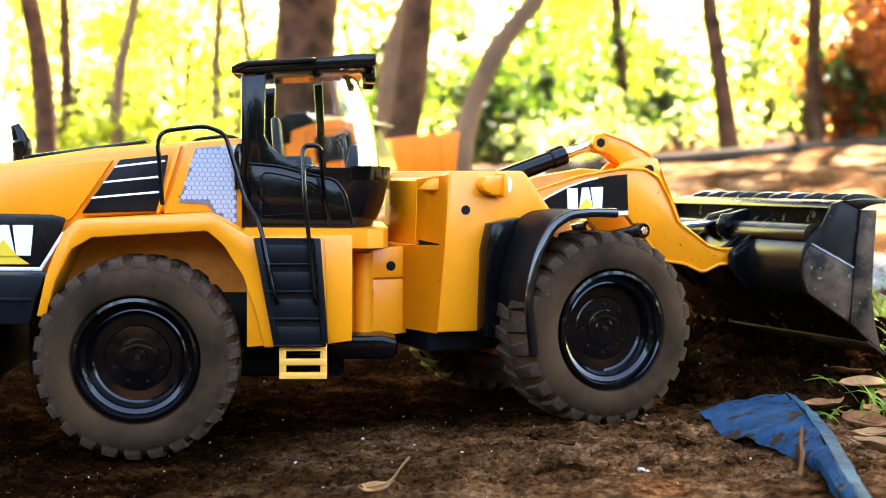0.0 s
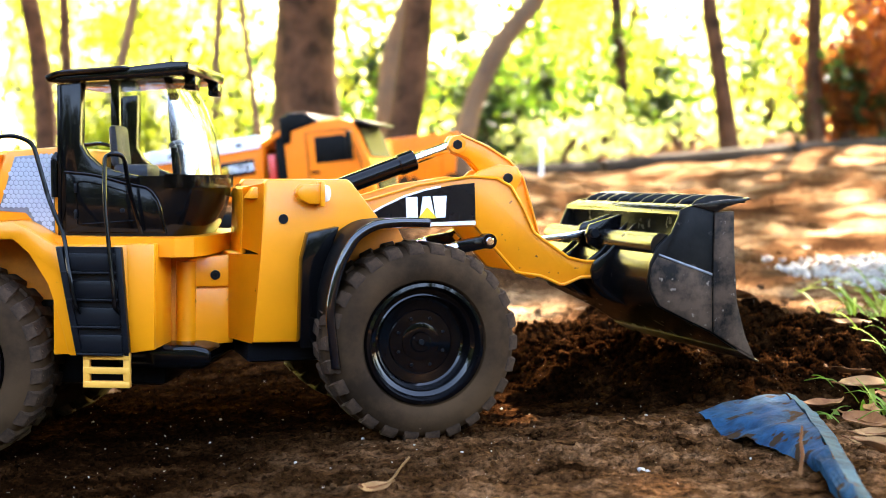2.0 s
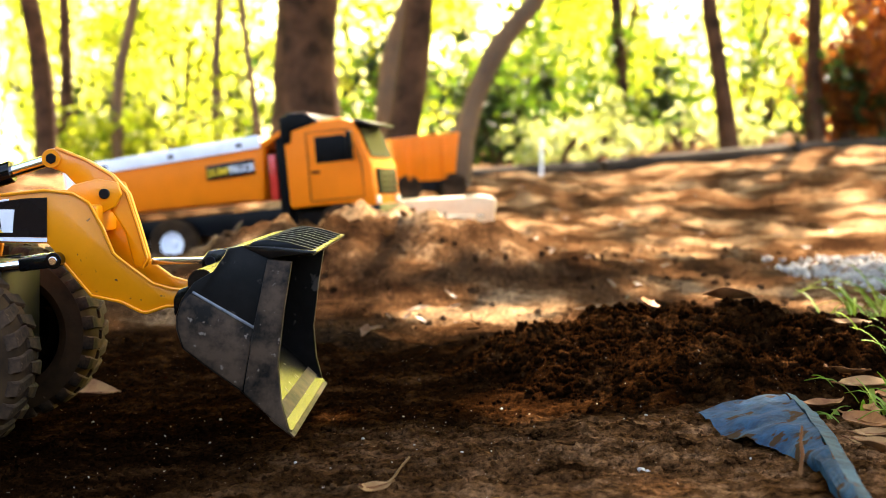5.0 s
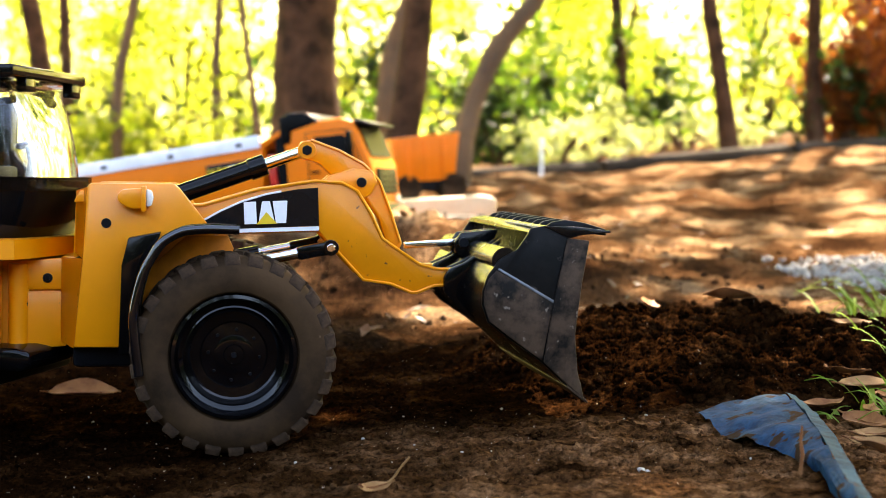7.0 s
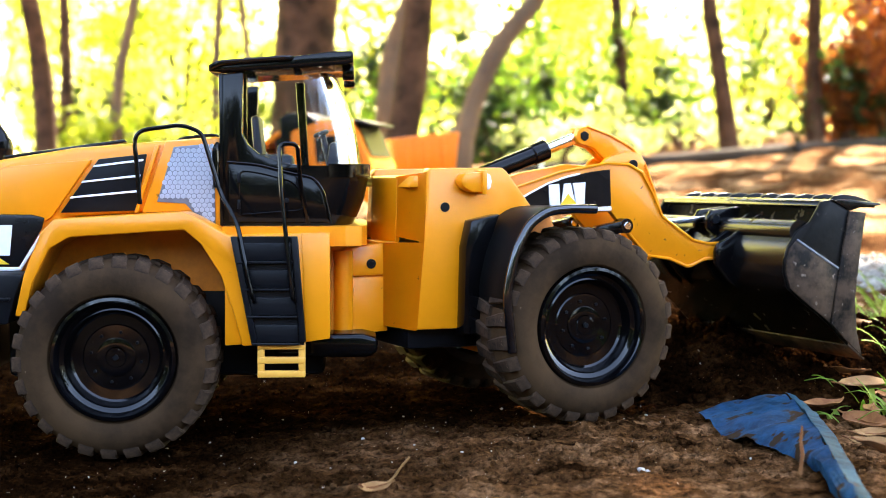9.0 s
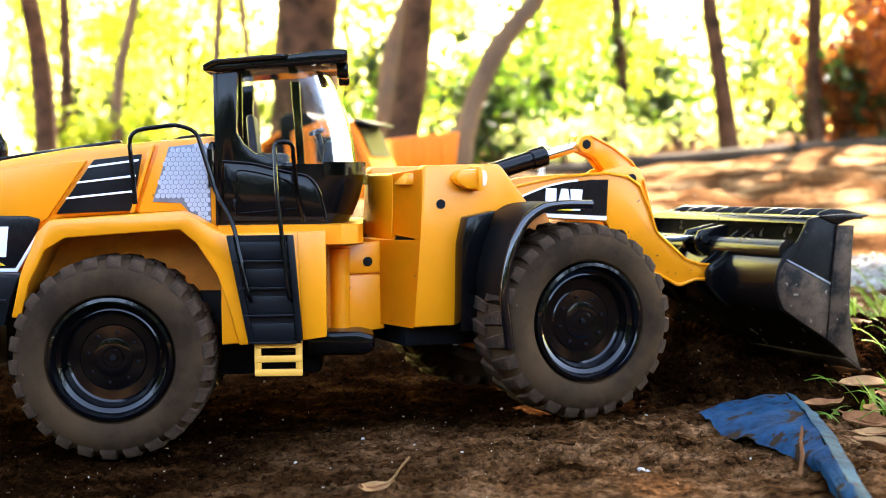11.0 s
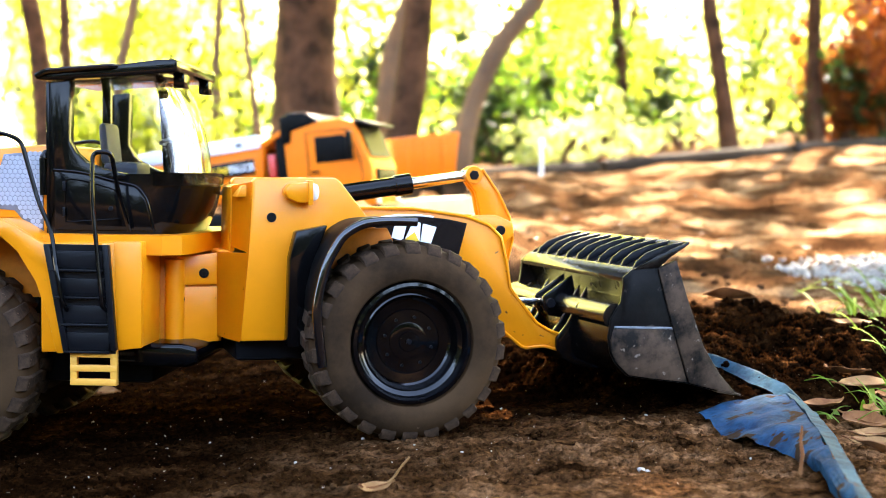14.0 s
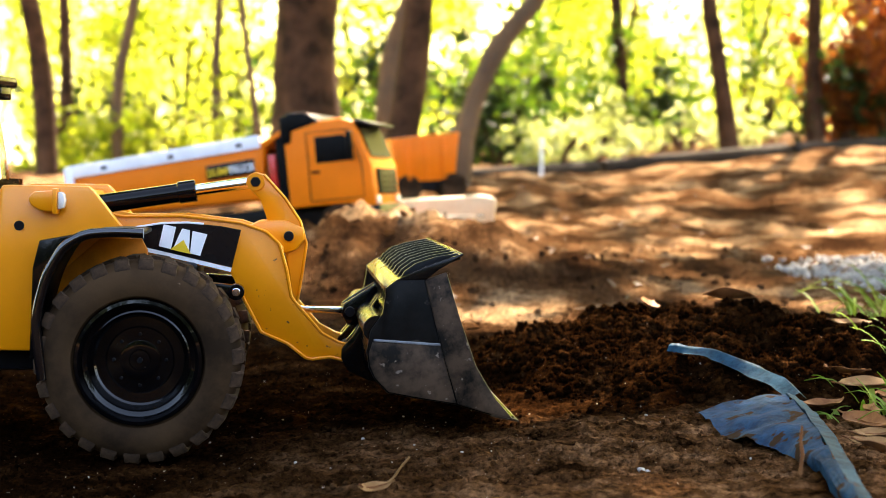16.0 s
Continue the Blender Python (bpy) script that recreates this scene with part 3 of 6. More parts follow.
        slab("decal_edge", [(-0.1300, 0.1140), (-0.1300, 0.1162), (-0.0640, 0.1162), (-0.0500, 0.1385), (-0.0488, 0.1370), (-0.0630, 0.1140)], 0.0383, 0.0402, WHITE, 0.0002)
        slab("decal_triangle", [(-0.1020, 0.1180), (-0.0880, 0.1300), (-0.0700, 0.1180)], 0.0380, 0.0386, DECAL_Y, 0)
        # rear bumper step
        slab("bumper", [(-0.1750, 0.0880), (-0.1750, 0.1135), (-0.0545, 0.1135), (-0.0600, 0.0990), (-0.0640, 0.0830), (-0.1600, 0.0830)], 0.0080, 0.0450, BLACK_MATT, 0.0015)
        slab("bumper_rib", [(-0.1600, 0.0975), (-0.1600, 0.0995), (-0.0620, 0.0995), (-0.0624, 0.0975)], 0.0066, 0.0090, BLACK_MATT, 0.0004)
    sym(cheeks)
    part("counterweight", box(-0.185, -0.090, 0.045, WIDE - 0.045, 0.045, 0.096, 0.004), BLACK_MATT, loader)
    # hood trim strip and exhaust
    strip = prism([(-0.0790, 0.1836), (-0.0780, 0.1862), (-0.0020, 0.1968), (0.0000, 0.1948)], 0.060, 0.064, 0.0006)
    part("hood_rail", strip, BLACK, loader)
    ex = tube(smooth_path([(-0.086, 0.090, 0.176), (-0.0855, 0.090, 0.194), (-0.0905, 0.090, 0.2065)], 6), [0.0062] * 2 + [0.0064] * 4 + [0.0050] * 2 + [0.0030], 16)
    part("exhaust", ex, BLACK, loader)


def build_cab():
    yn, yf = 0.038, 0.152
    # lower tub: flat door side, rounded front
    tub = [(0.0635, yn), (0.1280, yn), (0.1400, yn + 0.004), (0.1500, yn + 0.016), (0.1545, yn + 0.034), (0.1545, yf - 0.034), (0.1500, yf - 0.016), (0.1400, yf - 0.004), (0.1280, yf), (0.0635, yf)]
    b = bmesh.new()
    rings = []
    for z, g in ((0.1420, 0.76), (0.1480, 0.84), (0.1580, 0.93), (0.1700, 0.99), (0.1760, 1.0), (0.1800, 1.0)):
        rings.append([b.verts.new((x if x < 0.11 else 0.11 + (x - 0.11) * g, y, z)) for x, y in tub])
    for ra, rb in zip(rings, rings[1:]):
        for i in range(len(tub)):
            j = (i + 1) % len(tub)
            b.faces.new((ra[i], ra[j], rb[j], rb[i]))
    b.faces.new(list(reversed(rings[0])))
    b.faces.new(rings[-1])
    bevel(b, 0.0008, 2, 40)
    part("cab_tub", b, BLACK, loader)
    # collar round the front, a shade proud
    col = bmesh.new()
    c2 = [(x + (0.0012 if x > 0.12 else 0), y - 0.001 if y < MID else y + 0.001) for x, y in tub[1:-1]]
    lo = [col.verts.new((x, y, 0.1725)) for x, y in c2]
    hi = [col.verts.new((x, y, 0.1812)) for x, y in c2]
    for i in range(len(c2) - 1):
        col.faces.new((lo[i], lo[i + 1], hi[i + 1], hi[i]))
    bmesh.ops.solidify(col, geom=col.faces[:], thickness=0.0022)
    part("cab_collar", col, BLACK, loader)

    def sides(s):
        def slab(name, pts, d0, d1, material, bev=0.0006, label=""):
            a, c = s(d0), s(d1)
            return part(name, prism(pts, min(a, c), max(a, c), bev), material, loader, label)
        # rear pillar with the curved window edge
        slab("cab_pillar", [(0.0620, 0.1420), (0.0615, 0.2370), (0.0760, 0.2385), (0.0750, 0.2000), (0.0790, 0.1930), (0.0860, 0.1870), (0.0980, 0.1825), (0.1120, 0.1800), (0.1120, 0.1760), (0.0700, 0.1760)], yn - 0.001, yn + 0.010, BLACK, 0.0010)
        slab("cab_rear_edge", [(0.0612, 0.1420), (0.0608, 0.2368), (0.0632, 0.2372), (0.0634, 0.1420)], yn - 0.002, yn + 0.003, BLACK, 0.0006)
        door = [(0.0665, 0.1440), (0.0665, 0.1815), (0.0850, 0.1800), (0.1050, 0.1745), (0.1190, 0.1720), (0.1250, 0.1640), (0.1300, 0.1440)]
        slab("cab_door", door, yn - 0.003, yn + 0.004, BLACK, 0.0012)
        # raised bead that follows the door's edge
        bead = tube(smooth_path([(x, s(yn - 0.003), z) for x, z in ((0.0660, 0.1820), (0.0850, 0.1806), (0.1050, 0.1752), (0.1200, 0.1724), (0.1262, 0.1640), (0.1310, 0.1440))], 4), 0.0008, 8)
        part("door_bead", bead, BLACK, loader)
        pan = tube(smooth_path([(x, s(yn - 0.0034), z) for x, z in ((0.0740, 0.1490), (0.0730, 0.1770), (0.0870, 0.1750), (0.1060, 0.1700), (0.1120, 0.1640), (0.1140, 0.1520), (0.0745, 0.1490))], 4), 0.00045, 6)
        part("door_panel_line", pan, BLACK, loader)
        for z in (0.1525, 0.1690):
            slab("door_hinge", [(0.0722, z), (0.0742, z), (0.0742, z + 0.006), (0.0722, z + 0.006)], yn - 0.0045, yn - 0.002, BLACK_MATT, 0.0004)
        q = s(yn - 0.0035)
        part("door_bolt", disc(0.1030, min(q, q + 0.001), max(q, q + 0.001) + 0.0005, 0.1580, 0.0017, 12), BLACK_MATT, loader)
        # side window and the wrapped front pane
    sym(sides)
    # glass shell: side, curved front, side
    gl = bmesh.new()
    plan = [(0.0745, yn + 0.003), (0.1180, yn + 0.003), (0.1340, yn + 0.008), (0.1450, yn + 0.022), (0.1495, yn + 0.040), (0.1495, yf - 0.040), (0.1450, yf - 0.022), (0.1340, yf - 0.008), (0.1180, yf - 0.003), (0.0745, yf - 0.003)]
    levels = [(0.1800, 1.0), (0.1950, 0.965), (0.2100, 0.90), (0.2250, 0.80), (0.2395, 0.66)]
    rings = [[gl.verts.new((x if x < 0.1 else 0.1 + (x - 0.1) * g, y, z)) for x, y in plan] for z, g in levels]
    for ra, rb in zip(rings, rings[1:]):
        for i in range(len(plan) - 1):
            gl.faces.new((ra[i], ra[i + 1], rb[i + 1], rb[i]))
    bmesh.ops.solidify(gl, geom=gl.faces[:], thickness=0.0012)
    g = part("windscreen", gl, GLASS, loader, "clear curved plastic cab glazing", None, 60)
    g.visible_shadow = False
    # inner posts, seat and wheel column
    part("cab_post", prism([(0.1080, 0.1800), (0.1130, 0.1800), (0.1100, 0.2390), (0.1040, 0.2390)], yf - 0.012, yf - 0.004, 0.0006), BLACK, loader)
    part("rear_window_frame", prism([(0.0640, 0.1800), (0.0700, 0.1800), (0.0700, 0.2390), (0.0640, 0.2390)], yf - 0.012, yf - 0.002, 0.0006), BLACK, loader)
    seat = box(0.0800, 0.1040, MID - 0.016, MID + 0.016, 0.1780, 0.1880, 0.003)
    seat = prism([(0.0780, 0.1860), (0.0850, 0.1860), (0.0820, 0.2140), (0.0760, 0.2140)], MID - 0.015, MID + 0.015, 0.003, 2, seat)
    part("seat", seat, SEAT, loader)
    st = tube([(0.1290, MID - 0.010, 0.1790), (0.1240, MID - 0.010, 0.2010)], 0.0022, 8)
    ring = [(0.1230 + 0.004 * math.sin(a), MID - 0.010 + 0.0115 * math.cos(a), 0.2020 + 0.0015 * math.sin(a)) for a in [2 * math.pi * k / 20 for k in range(21)]]
    tube(ring, 0.0014, 6, st)
    part("steering_wheel", st, SEAT, loader)
    part("console", prism([(0.1260, 0.1790), (0.1420, 0.1790), (0.1380, 0.1960), (0.1290, 0.1960)], MID - 0.02, MID + 0.02, 0.002), SEAT, loader)
    # roof
    rf = [(0.0545, 0.2385), (0.0555, 0.2425), (0.0600, 0.2440), (0.1000, 0.2472), (0.1320, 0.2515), (0.1440, 0.2518), (0.1452, 0.2500), (0.1450, 0.2445), (0.1400, 0.2430), (0.0620, 0.2380)]
    part("cab_roof", prism(rf, 0.0345, 0.140, 0.0016, 3), BLACK, loader)
    part("roof_rail", tube(smooth_path([(0.0555, 0.0335, 0.2405), (0.0620, 0.0330, 0.2438), (0.1030, 0.0330, 0.2470), (0.1070, 0.036, 0.2470)], 4), 0.0018, 8), BLACK, loader)
    part("roof_lamp", box(0.1380, 0.1455, 0.052, 0.066, 0.2350, 0.2440, 0.0012), BLACK, loader)
    part("roof_lamp", box(0.1380, 0.1455, 0.118, 0.132, 0.2350, 0.2440, 0.0012), BLACK, loader)


def build_ladder():
    x0t, x0b, x1t, x1b, zt, zb = 0.0705, 0.0830, 0.1110, 0.1160, 0.1365, 0.0700
    fr = bmesh.new()
    fr = prism([(x0t, zt), (x0t + 0.004, zt), (x0b + 0.004, zb), (x0b, zb)], 0.0035, 0.0082, 0.0006, 2, fr)
    fr = prism([(x1t - 0.004, zt), (x1t, zt), (x1b, zb + 0.002), (x1b - 0.004, zb + 0.002)], 0.0035, 0.0082, 0.0006, 2, fr)
    part("ladder_frame", fr, BLACK_MATT, loader)
    part("ladder_back", prism([(x0t + 0.002, zt), (x1t - 0.001, zt), (x1b - 0.001, zb), (x0b + 0.002, zb)], 0.0064, 0.0080, 0), BLACK_MATT, loader)
    for k in range(4):
        u0 = k / 4 + 0.03
        xa, xb = x0t + (x0b - x0t) * u0, x1t + (x1b - x1t) * u0
        z = zt + (zb - zt) * u0
        b = box(xa + 0.003, xb - 0.003, 0.0032, 0.0070, z - 0.0145, z - 0.0130, 0.0004)
        b = prism([(xa + 0.0036, z - 0.0128), (xb - 0.0036, z - 0.0128), (xb - 0.0040, z - 0.0020), (xa + 0.0032, z - 0.0020)], 0.0050, 0.0068, 0.0004, 2, b)
        part("ladder_step", b, BLACK_MATT, loader)
    st = bmesh.new()
    for x in (0.0862, 0.1112):
        st = box(x, x + 0.0042, 0.0070, 0.0110, 0.0500, 0.0720, 0.0005, st)
    for z in (0.0500, 0.0585, 0.0672):
        st = box(0.0862, 0.1154, 0.0066, 0.0114, z, z + 0.0040, 0.0005, st)
    part("hanging_step", st, STEP_Y, loader, "pale yellow hanging step")
    long_rail = [(0.0145, 0.0165, 0.1560), (0.0130, 0.0165, 0.1780), (0.0110, 0.0165, 0.2005), (0.0400, 0.0165, 0.2045), (0.0525, 0.0160, 0.2000), (0.0640, 0.0140, 0.1620), (0.0745, 0.0080, 0.1445), (0.0800, 0.0020, 0.1180), (0.0840, 0.0015, 0.1000), (0.0850, 0.0060, 0.0960)]
    part("handrail", tube(smooth_path(long_rail, 5), 0.0014, 10), BLACK, loader)
    short_rail = [(0.1165, 0.0300, 0.1440), (0.1120, 0.0200, 0.1700), (0.1110, 0.0100, 0.1930), (0.1000, 0.0080, 0.1930), (0.1010, 0.0040, 0.1650), (0.1070, 0.0015, 0.1100), (0.1080, 0.0015, 0.0990), (0.1100, 0.0060, 0.0960)]
    part("handrail", tube(smooth_path(short_rail, 5), 0.0014, 10), BLACK, loader)
    far_rail = [(x, WIDE - y, z) for x, y, z in long_rail]
    part("handrail", tube(smooth_path(far_rail, 5), 0.0014, 10), BLACK, loader)
    part("side_snorkel", tube(smooth_path([(0.0590, 0.0370, 0.1660), (0.0585, 0.0370, 0.1900), (0.0600, 0.040, 0.1930)], 4), 0.0022, 10), BLACK, loader)


def build_front():
    part("hinge_block", box(-0.150, -0.108, 0.0885, WIDE - 0.0885, 0.056, 0.112, 0.001), YELLOW_DIRTY, loader, "", FRONT.copy())
    part("front_axle", disc(0, 0.03, WIDE - 0.03, R_TYRE, 0.014, 20), BLACK_MATT, loader, "", FRONT.copy())
    part("axle_housing", box(-0.048, 0.020, 0.062, WIDE - 0.062, 0.040, 0.075, 0.003), YELLOW_DIRTY, loader, "", FRONT.copy())
    part("front_chassis", box(-0.100, 0.030, 0.066, WIDE - 0.066, 0.045, 0.115, 0.003), BLACK_MATT, loader, "", FRONT.copy())

    def plates(s):
        def slab(name, pts, d0, d1, material, bev=0.001, label=""):
            a, c = s(d0), s(d1)
            return part(name, prism(pts, min(a, c), max(a, c), bev), material, loader, label, FRONT.copy())
        slab("tower_plate", [(-0.0985, 0.0590), (-0.0935, 0.1150), (-0.0910, 0.1600), (-0.0890, 0.1625), (-0.0375, 0.1630), (-0.0340, 0.1600), (-0.0040, 0.1220), (-0.0200, 0.1180), (-0.0480, 0.1050), (-0.0600, 0.0900), (-0.0640, 0.0590)], 0.0540, 0.0640, YELLOW, 0.0014)
        # rear return of the plate, bent inwards
        b = bmesh.new()
        a0, a1 = s(0.0545), s(0.0855)
        tri = [(-0.0905, a0, 0.1600), (-0.1000, a1, 0.1570), (-0.1010, a1, 0.1180), (-0.0935, a0, 0.1150)]
        b.faces.new([b.verts.new(p) for p in tri])
        tri = [(-0.0935, a0, 0.1150), (-0.1090, a1, 0.1140), (-0.1090, a1, 0.0595), (-0.0985, a0, 0.0585)]
        b.faces.new([b.verts.new(p) for p in tri])
        bmesh.ops.solidify(b, geom=b.faces[:], thickness=0.003)
        part("tower_return", b, YELLOW, loader, "", FRONT.copy())
        slab("hinge_plate", [(-0.1400, 0.0540), (-0.1400, 0.0912), (-0.1060, 0.0917), (-0.1060, 0.0560)], 0.0860, 0.0920, YELLOW, 0.0006)
        slab("hinge_plate", [(-0.1400, 0.0926), (-0.1400, 0.1040), (-0.1340, 0.1110), (-0.1060, 0.1135), (-0.1060, 0.0930)], 0.0860, 0.0920, YELLOW, 0.0006)
        # lamp boss
        slab("lamp_pod", [(-0.0700, 0.1500), (-0.0720, 0.1530), (-0.0720, 0.1555), (-0.0690, 0.1590), (-0.0560, 0.1600), (-0.0560, 0.1470), (-0.0640, 0.1470)], 0.0440, 0.0545, YELLOW, 0.0014)
        slab("lamp_flange", [(-0.0575, 0.1455), (-0.0545, 0.1455), (-0.0545, 0.1612), (-0.0575, 0.1612)], 0.0420, 0.0545, YELLOW, 0.0006)
        slab("lamp_lens", [(-0.0546, 0.1480), (-0.0510, 0.1490), (-0.0500, 0.1540), (-0.0510, 0.1585), (-0.0546, 0.1595)], 0.0440, 0.0535, CLEARLENS, 0.0012, "clear ribbed lamp lens")
        a, c = s(0.0532), s(0.0545)
        part("hole", disc(-0.0790, min(a, c), max(a, c), 0.1375, 0.0031, 16, None, 0), BLACK_MATT, loader, "", FRONT.copy())
        # fender: bent strip with thickness, over the tyre
        path = [(-0.0560, 0.0500), (-0.0605, 0.0870), (-0.0540, 0.1130), (-0.0440, 0.1300), (-0.0320, 0.1370), (-0.0160, 0.1385), (0.0020, 0.1380)]
        sp = [Vector((p.x, 0, p.z)) for p in smooth_path([(x, 0, z) for x, z in path], 4)]
        ups, los = [], []
        for i, p in enumerate(sp):
            t = (sp[min(i + 1, len(sp) - 1)] - sp[max(i - 1, 0)]).normalized()
            nrm = Vector((-t.z, 0, t.x))
            ups.append((p.x, p.z))
            los.append((p.x - nrm.x * 0.0030, p.z - nrm.z * 0.0030))
        slab("fender", ups + list(reversed(los)), 0.0020, 0.0560, BLACK_DULL, 0.0010, "black bent plastic fender")
        part("fender_bead", tube([(q.x, s(0.0022), q.z - 0.0014) for q in sp], 0.0030, 12), BLACK_GLOSS, loader, "", FRONT.copy())
        slab("fender_mount", [(-0.0705, 0.0560), (-0.0690, 0.1120), (-0.0650, 0.1290), (-0.0450, 0.1330), (-0.0520, 0.1150), (-0.0590, 0.0870), (-0.0570, 0.0560)], 0.0430, 0.0545, BLACK, 0.0010)
        slab("inner_arch", [(-0.0600, 0.0560), (-0.0590, 0.0900), (-0.0500, 0.1120), (-0.0300, 0.1300), (-0.0040, 0.1310), (0.0000, 0.1230), (-0.0040, 0.1000), (-0.0300, 0.0900), (-0.0450, 0.0560)], 0.0520, 0.0560, YELLOW_DIRTY, 0.0006)
    sym(plates)
    part("tower_top", prism([(-0.1000, 0.1500), (-0.0960, 0.1575), (-0.0400, 0.1590), (-0.0360, 0.1500)], 0.0640, WIDE - 0.0640, 0.001), YELLOW, loader, "", FRONT.copy())
    part("tower_back", prism([(-0.1015, 0.1140), (-0.1000, 0.1565), (-0.0970, 0.1565), (-0.0980, 0.1140)], 0.0840, WIDE - 0.0840, 0.001), YELLOW, loader, "", FRONT.copy())
    part("tower_base", box(-0.1085, -0.0950, 0.0845, WIDE - 0.0845, 0.0590, 0.1145, 0.001), YELLOW, loader, "", FRONT.copy())
    bolt_head(-0.1175, 0.0858, 0.1003, 0.0032, FRONT.copy())
    part("hole", disc(-0.1327, 0.0852, 0.0866, 0.0835, 0.0030, 16, None, 0), BLACK_MATT, loader, "", FRONT.copy())


def letters(text, height, depth, material, name, parent, m, label="", squeeze=0.8):
    """Letters in the built-in font as a thin raised mesh standing in the x-z plane."""
    cu = bpy.data.curves.new("tmp", "FONT")
    cu.body = text
    cu.size = height / 0.72
    cu.extrude = depth
    cu.offset = height * 0.025
    cu.align_x = "CENTER"
    cu.resolution_u = 4
    ob = bpy.data.objects.new("tmp", cu)
    scene.collection.objects.link(ob)
    me = bpy.data.meshes.new_from_object(ob.evaluated_get(bpy.context.evaluated_depsgraph_get()))
    bpy.data.objects.remove(ob)
    bpy.data.curves.remove(cu)
    me.transform(Matrix.Diagonal((squeeze, 1, 1, 1)))
    me.transform(Matrix.Rotation(math.pi / 2, 4, "X"))
    me.materials.append(material)
    t = new(name, me)
    t.parent = parent
    t.matrix_basis = m
    if label:
        t["label"] = label
    return t


def mark_shapes(parent, x, y, z, h, lean):
    """The maker's mark as plain white blocks with a yellow wedge."""
    m = pose(x, y, z, 0, -lean, 0)
    w = h * 0.62
    for pts in ([(-1.60, -0.50), (-0.72, -0.50), (-0.72, 0.50), (-1.60, 0.50)], [(-0.60, -0.50), (0.60, -0.50), (0.28, 0.50), (-0.28, 0.50)], [(0.66, -0.50), (1.40, -0.50), (1.55, 0.50), (0.48, 0.50)]):
        part("mark_block", prism([(px * w, pz * h) for px, pz in pts], -0.0004, 0.0004, 0), WHITE, parent, "plain white block of the mark", m)
    part("mark_wedge", prism([(-0.75 * w, -0.52 * h), (0, 0.02 * h), (0.75 * w, -0.52 * h)], -0.0007, 0.0001, 0), DECAL_Y, parent, "yellow wedge of the mark", m)


build_rear()
build_cab()
build_ladder()
build_front()
mark_shapes(loader, -0.0860, 0.0380, 0.1330, 0.019, 0)

# ---- the working arm: boom, lever, rods, cylinders, bucket, in a space that starts ARM_IN inside the tyres
ARM_IN = 0.012
ARM_W = WIDE - 2 * ARM_IN
ARM_MID = ARM_W / 2
boom_out = to_boom([(-0.0480, 0.1460), (-0.0380, 0.1510), (-0.0206, 0.1519), (0.0150, 0.1615), (0.0523, 0.1665), (0.0700, 0.1650), (0.0801, 0.1594), (0.0890, 0.1440), (0.0960, 0.1280), (0.1010, 0.1240),
                    (0.1214, 0.1095), (0.1330, 0.1065), (0.1440, 0.1060), (0.1480, 0.1010), (0.1450, 0.0955), (0.1310, 0.0956), (0.1250, 0.0935), (0.1190, 0.0912), (0.1150, 0.0912), (0.1012, 0.0975),
                    (0.0829, 0.1007), (0.0627, 0.1235), (0.0545, 0.1330), (-0.0016, 0.1325), (-0.0450, 0.1330)])
boom = part("boom", prism(boom_out, 0.0630, 0.0690, 0.0010), YELLOW_BOOM, loader)
part("boom_plate", prism(boom_out, ARM_W - 0.0690, ARM_W - 0.0630, 0.0010), YELLOW, boom)


def rim_bead(pts, y, r, parent, material=YELLOW):
    return part("edge_bead", tube([(x, y, z) for x, z in pts], r, 6), material, parent)


rim_bead(boom_out[1:13], 0.0626, 0.0011, boom)
rim_bead(boom_out[14:22], 0.0626, 0.0011, boom)
part("crossbar", prism([rot2(-BOOM0, (x - PIVOT.x, z - PIVOT.z)) for x, z in [(0.060, 0.140), (0.084, 0.140), (0.084, 0.158), (0.060, 0.158)]], 0.069, ARM_W - 0.069, 0.002), YELLOW, boom)
dec = to_boom([(-0.0200, 0.1420), (0.0000, 0.1520), (0.0200, 0.1580), (0.0400, 0.1612), (0.0540, 0.1622), (0.0542, 0.1370), (0.0000, 0.1362), (-0.0150, 0.1365)])
part("boom_decal", prism(dec, 0.0618, 0.0632, 0), DECAL, boom, "scuffed black decal")
dl = to_boom([(-0.0150, 0.1335), (0.0542, 0.1340), (0.0542, 0.1367), (-0.0150, 0.1360)])
part("decal_line", prism(dl, 0.0616, 0.0632, 0), WHITE, boom)
part("decal_line", tube([(px, 0.0618, pz) for px, pz in to_boom([(-0.0200, 0.1425), (-0.0100, 0.1478), (0.0050, 0.1542), (0.0200, 0.1583), (0.0300, 0.1600)])], 0.0007, 6), WHITE, boom)
cx, cz = to_boom([(0.0200, 0.1465)])[0]
mark_shapes(boom, cx, 0.0612, cz, 0.0145, -BOOM0 + 1.0)
b = disc(BPIN[0], 0.058, ARM_W - 0.058, BPIN[1], 0.0032, 16)
part("bucket_pin", b, BLACK_MATT, boom)
# raised ears that carry the lever, inside the boom plates
ears = to_boom([(0.0480, 0.1560), (0.0640, 0.1700), (0.0800, 0.1745), (0.0930, 0.1725), (0.0960, 0.1650), (0.0920, 0.1570), (0.0800, 0.1500), (0.0600, 0.1480)])
part("lever_ear", prism(ears, 0.0830, 0.0870, 0.0010), YELLOW, boom)
part("lever_ear", prism(ears, 0.1030, 0.1070, 0.0010), YELLOW, boom)
part("lever_pin", disc(ARM2[0], 0.0805, 0.1095, ARM2[1], 0.0034, 12), BLACK_MATT, boom)

# lever: hangs on the pin; its own x axis runs from the pin to its head
LEV0, LEV_L = 146.1, 0.0421
A2 = rot2(BOOM0, ARM2)
A2 = (A2[0] + PIVOT.x, A2[1] + PIVOT.z)


